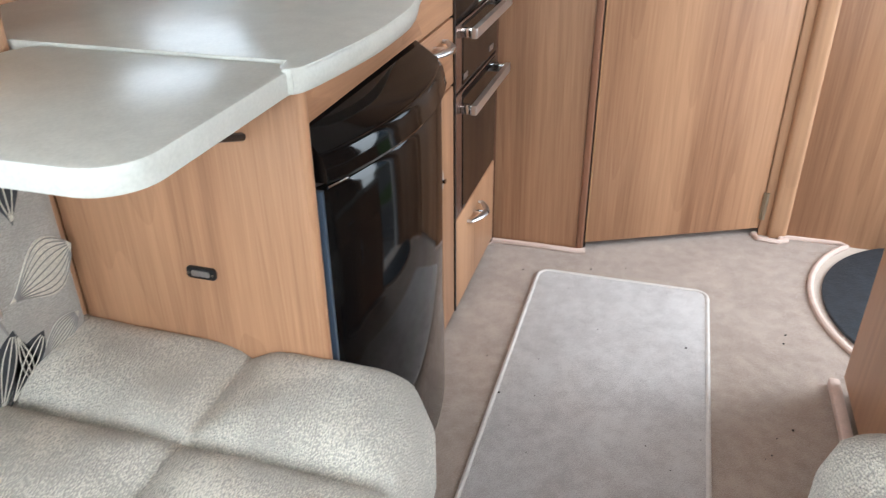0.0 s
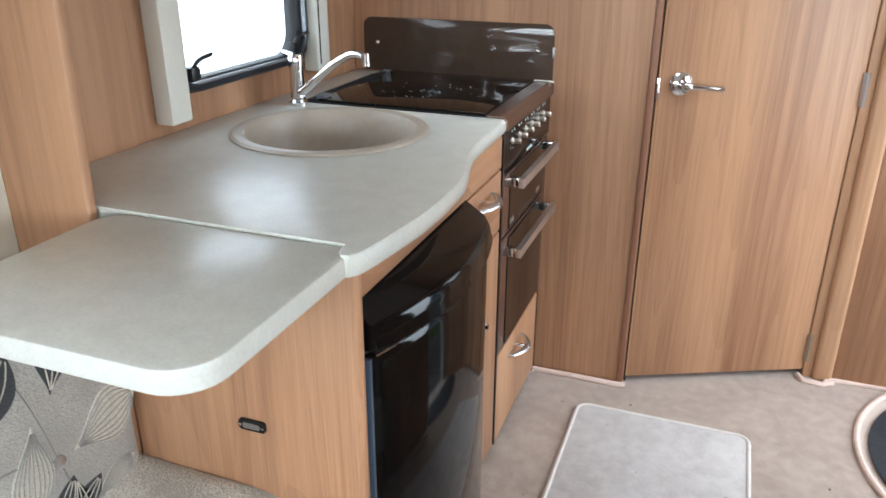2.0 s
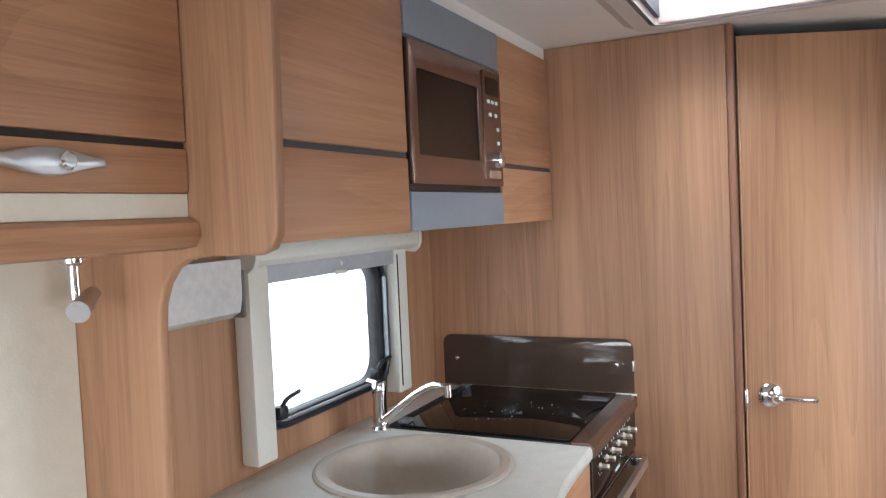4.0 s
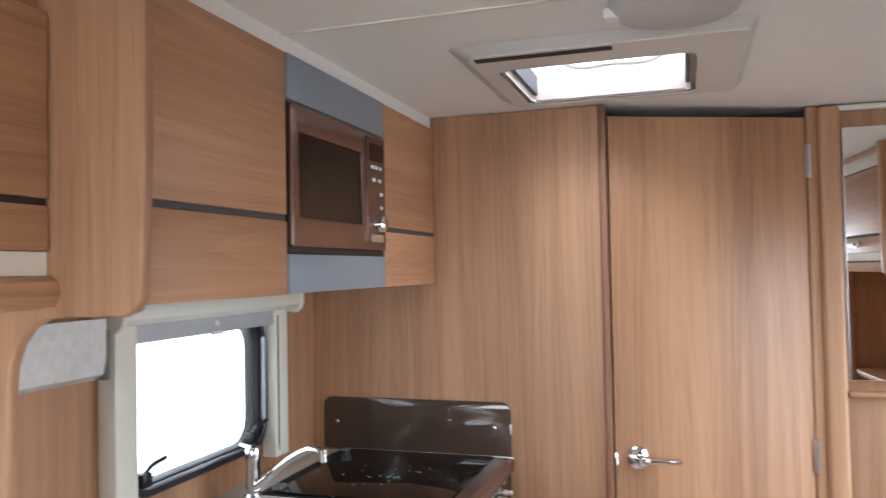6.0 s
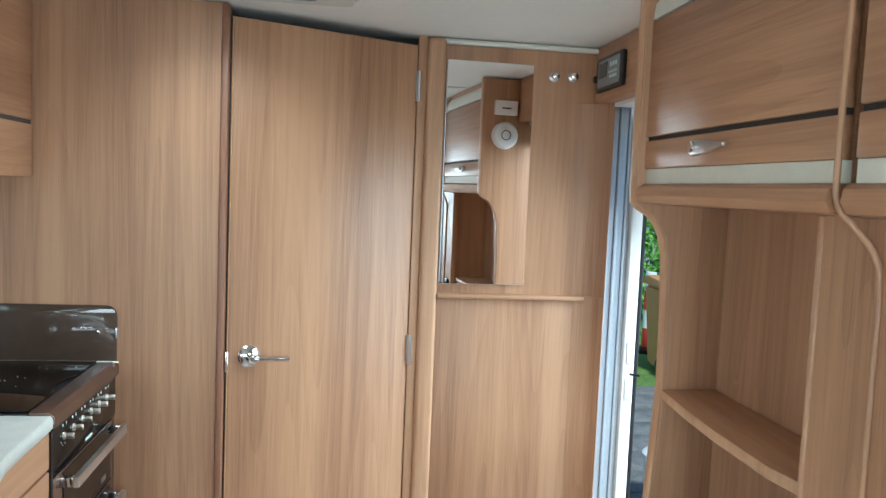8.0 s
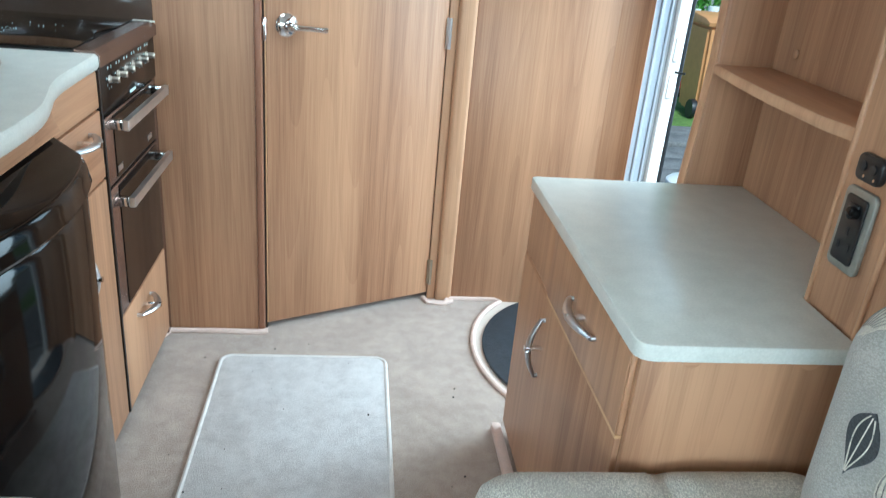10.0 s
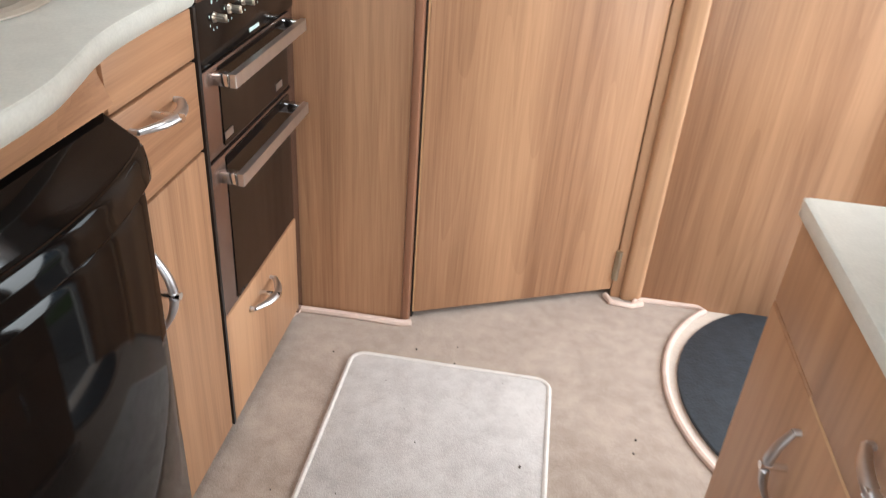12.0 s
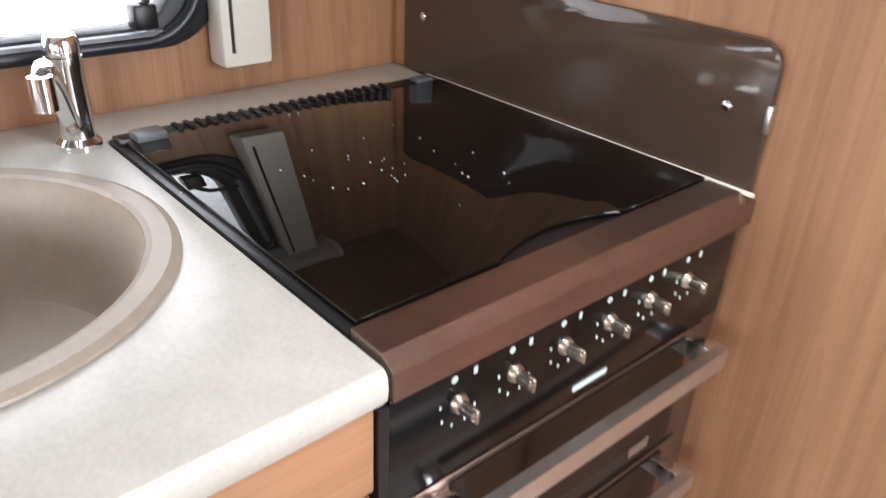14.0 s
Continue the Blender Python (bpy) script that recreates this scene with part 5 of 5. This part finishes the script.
# ---------- lounge windows, seen in the mirror ----------
def side_window(n, x, y0, y1, z0, z1, side):
    w = thing("lounge_window", "dark-framed lounge window with a clear pane", "window", (x, (y0 + y1) / 2, z0), kind="structure")
    w.name = "window_%d" % n
    part("frame", plate(rrect(y0 - 0.02, z0 - 0.02, y1 + 0.02, z1 + 0.02, 0.07), "x", x, x - side * 0.02, [rrect(y0 + 0.03, z0 + 0.03, y1 - 0.03, z1 - 0.03, 0.05)], bevel=0.004), rubber, w)
    part("pane", plate(rrect(y0 + 0.002, z0 + 0.002, y1 - 0.002, z1 - 0.002, 0.05), "x", x + side * 0.008, x + side * 0.012), pane_mat, w).visible_shadow = False


side_window(3, 0.174, 0.2, 1.2, 0.88, 1.43, -1)
side_window(4, XR - 0.001, 0.35, 1.25, 0.88, 1.43, 1)


fw = thing("front_window", "wide front lounge window with a clear pane", "window", (1.2, YF, 0.9), kind="structure")
fw.name = "window_5"
part("pane", plate(rrect(0.352, 0.902, 2.048, 1.598, 0.07), "y", YF - 0.03, YF - 0.026), pane_mat, fw)


def curtain(x, y0, y1, z0, z1, side):
    bm = bmesh.new()
    n = 40
    cols = []
    for i in range(n + 1):
        y = y0 + (y1 - y0) * i / n
        d = 0.03 + 0.016 * math.sin(i * 1.15)
        cols.append([bm.verts.new((x + side * d * k, y, z)) for k, z in ((0.7, z1), (1.0, (z0 + z1) / 2), (1.1, z0))] + [bm.verts.new((x + side * (d * k + 0.004), y, z)) for k, z in ((1.1, z0), (1.0, (z0 + z1) / 2), (0.7, z1))])
    for a, b in zip(cols, cols[1:]):
        for k in range(6):
            bm.faces.new((a[k], a[(k + 1) % 6], b[(k + 1) % 6], b[k]))
    bm.faces.new(cols[0]), bm.faces.new(cols[-1])
    return piece("curtain", bm, curtain_mat, "pleated grey curtain beside the lounge window", "curtain", group="lounge curtains")


curtain(2.25, 1.28, 1.62, 0.80, 1.458, -1)
curtain(2.25, 0.22, 0.36, 0.80, 1.458, -1)

# ---------- outside the entrance ----------
GZ = -0.5
grass_mat = plain("lawn", (0.12, 0.20, 0.04), 0.95, var=0.35, scale=5, bump=0.6, bscale=60)
timber_mat = plain("weathered_timber", (0.17, 0.165, 0.16), 0.9, var=0.4, scale=9, bump=0.6, bscale=40)
leaf_mat = plain("hedge_leaves", (0.20, 0.42, 0.07), 0.6, var=0.5, scale=4)
pane_far = plain("gravel", (0.26, 0.25, 0.23), 0.95, var=0.3, scale=14, bump=0.5, bscale=80)
g = bmesh.new()
bmesh.ops.create_grid(g, x_segments=2, y_segments=2, size=400)
bmesh.ops.translate(g, verts=g.verts, vec=(0, 0, GZ - 0.06))
tagged(part("ground", g, pane_far), "grey gravel ground round the caravan", "ground", kind="structure")
tagged(part("lawn", box(2.6, 14, 8.6, 20, GZ - 0.055, GZ), grass_mat), "light green lawn beyond the timber edging", "grass", kind="structure")
random.seed(3)
for i in range(9):
    y = 5.0 + 0.4 * i
    sl_bm = box(2.75, 7.5, y, y + 0.385, GZ - 0.055, GZ + random.uniform(-0.01, 0.035), 0.015, 2)
    for v in sl_bm.verts:
        v.co.z += 0.012 * noise.noise((v.co.x * 2, v.co.y * 3, i))
    piece("timber_sleeper", sl_bm, timber_mat, "weathered grey timber sleeper on the ground", "sleeper", group="timber sleepers")


def hedge():
    """A leafy hedge: stems with thousands of small leaves, uneven along the top."""
    h = thing("hedge", "dense bright green leafy hedge", "hedge", (6.5, 12.5, GZ))
    rnd = random.Random(11)
    verts, faces = [], []
    for i in range(24000):
        x = rnd.uniform(3.8, 9.5)
        top = 3.3 + 0.5 * noise.noise((x * 0.9, 1.0, 0))
        z = GZ + rnd.random() ** 0.8 * top
        y = 12.2 + rnd.random() * 0.8 + 0.35 * noise.noise((x * 1.7, z * 1.7, 3))
        s = rnd.uniform(0.03, 0.075)
        a = Vector((rnd.uniform(-1, 1), rnd.uniform(-1, 1), rnd.uniform(-1, 1))).normalized()
        b = a.cross(Vector((rnd.uniform(-1, 1), rnd.uniform(-1, 1), rnd.uniform(-1, 1)))).normalized()
        c = Vector((x, y, z))
        k = len(verts)
        verts += [c - a * s, c + b * s * 0.5, c + a * s, c - b * s * 0.5]
        faces.append((k, k + 1, k + 2, k + 3))
    me = bpy.data.meshes.new("leaves")
    me.from_pydata([v - Vector((6.5, 12.5, GZ)) for v in verts], [], faces)
    me.materials.append(leaf_mat)
    lv = new("leaves", me)
    lv.parent = h
    tagged(lv, "small bright green leaves", kind="stuff")
    for i in range(12):
        x = 3.9 + i * 0.5
        part("stem", tube(curve_pts([(x, 12.7, GZ - 0.02), (x + 0.1, 12.75, 0.6), (x - 0.05, 12.7, 1.6), (x + 0.1, 12.7, 2.4)]), [0.05 - 0.002 * k for k in range(19)], 7), plain("bark", (0.10, 0.075, 0.05), 0.9, var=0.3), h)


hedge()
bin_mat = plain("brown_bin_plastic", (0.60, 0.29, 0.11), 0.5, var=0.08)
wb = thing("wheelie_bin", "brown plastic wheelie bin on the lawn", "bin", (5.2, 9.2, GZ))
bm = bmesh.new()
lo = [bm.verts.new((5.2 + a * 0.21, 9.2 + b * 0.24, GZ + 0.05)) for a, b in ((-1, -1), (1, -1), (1, 1), (-1, 1))]
hi = [bm.verts.new((5.2 + a * 0.27, 9.2 + b * 0.30, GZ + 0.98)) for a, b in ((-1, -1), (1, -1), (1, 1), (-1, 1))]
bm.faces.new(lo), bm.faces.new(hi)
for i in range(4):
    bm.faces.new((lo[i], lo[(i + 1) % 4], hi[(i + 1) % 4], hi[i]))
bmesh.ops.bevel(bm, geom=bm.edges[:], offset=0.03, segments=3, affect='EDGES')
part("body", bm, bin_mat, wb)
part("lid", plate([(8.88, GZ + 0.985), (9.52, GZ + 0.985), (9.53, GZ + 1.03), (9.4, GZ + 1.09), (9.0, GZ + 1.06), (8.87, GZ + 1.02)], "x", 4.91, 5.49, bevel=0.012), bin_mat, wb, "brown lid")
for x in (4.95, 5.45):
    wh = part("wheel", lathe([(0.03, x - 0.03), (0.10, x - 0.03), (0.105, x), (0.10, x + 0.03), (0.03, x + 0.03)], (0, 8.97, GZ + 0.105), "x", 28), rubber, wb, "black rubber wheel")
part("axle", tube([(4.95, 8.97, GZ + 0.105), (5.45, 8.97, GZ + 0.105)], 0.012, 8), black_sat, wb)
bar_red = plain("red_plastic", (0.60, 0.045, 0.03), 0.45)
for k, (x, y) in enumerate(((5.35, 10.3), (5.85, 10.9))):
    cn = thing("traffic_barrier_post", "red and white striped plastic post on the lawn", "barrier post", (x, y, GZ), "barrier posts")
    part("foot", lathe([(0.2, GZ), (0.2, GZ + 0.05), (0.08, GZ + 0.07)], (x, y, 0), "z", 20), black_sat, cn)
    for i in range(4):
        part("stripe", lathe([(0.075, GZ + 0.07 + 0.24 * i), (0.07, GZ + 0.07 + 0.24 * (i + 1))], (x, y, 0), "z", 20), (bar_red, white_mat)[i % 2], cn, ("red band", "white band")[i % 2])
bu = thing("water_container", "white round plastic tub with a lid by the step", "tub", (3.47, 5.5, GZ + 0.03))
part("body", lathe([(0.14, GZ + 0.035), (0.155, GZ + 0.32), (0.16, GZ + 0.335)], (3.47, 5.5, 0), "z", 40), plain("pale_green_white_tub", (0.62, 0.70, 0.66), 0.4), bu)
part("lid", lathe([(0.168, GZ + 0.336), (0.168, GZ + 0.375), (0.15, GZ + 0.39), (0.05, GZ + 0.40)], (3.47, 5.5, 0), "z", 40), white_mat, bu, "white lid")
nb = thing("neighbour_caravan", "plain white caravan side seen through the kitchen window", "caravan", (-2.6, 2.6, GZ - 0.06))
part("side_wall", box(-3.6, -2.5, -1.5, 6.5, GZ + 0.3, 2.2, 0.12, 4), plain("weathered_white_panel", (0.38, 0.41, 0.43), 0.5, var=0.05, scale=2), nb)
part("trim_strip", box(-2.499, -2.485, -1.3, 6.3, 1.35, 1.39, 0.004), plain("pale_grey_strip", (0.55, 0.56, 0.57), 0.5), nb, "pale grey trim strip")
for y in (0.0, 4.8):
    part("wheel", lathe([(0.1, -2.62), (0.32, -2.62), (0.32, -2.80), (0.1, -2.80)], (0, y, GZ - 0.06 + 0.32), "x", 32), rubber, nb, "black tyre")
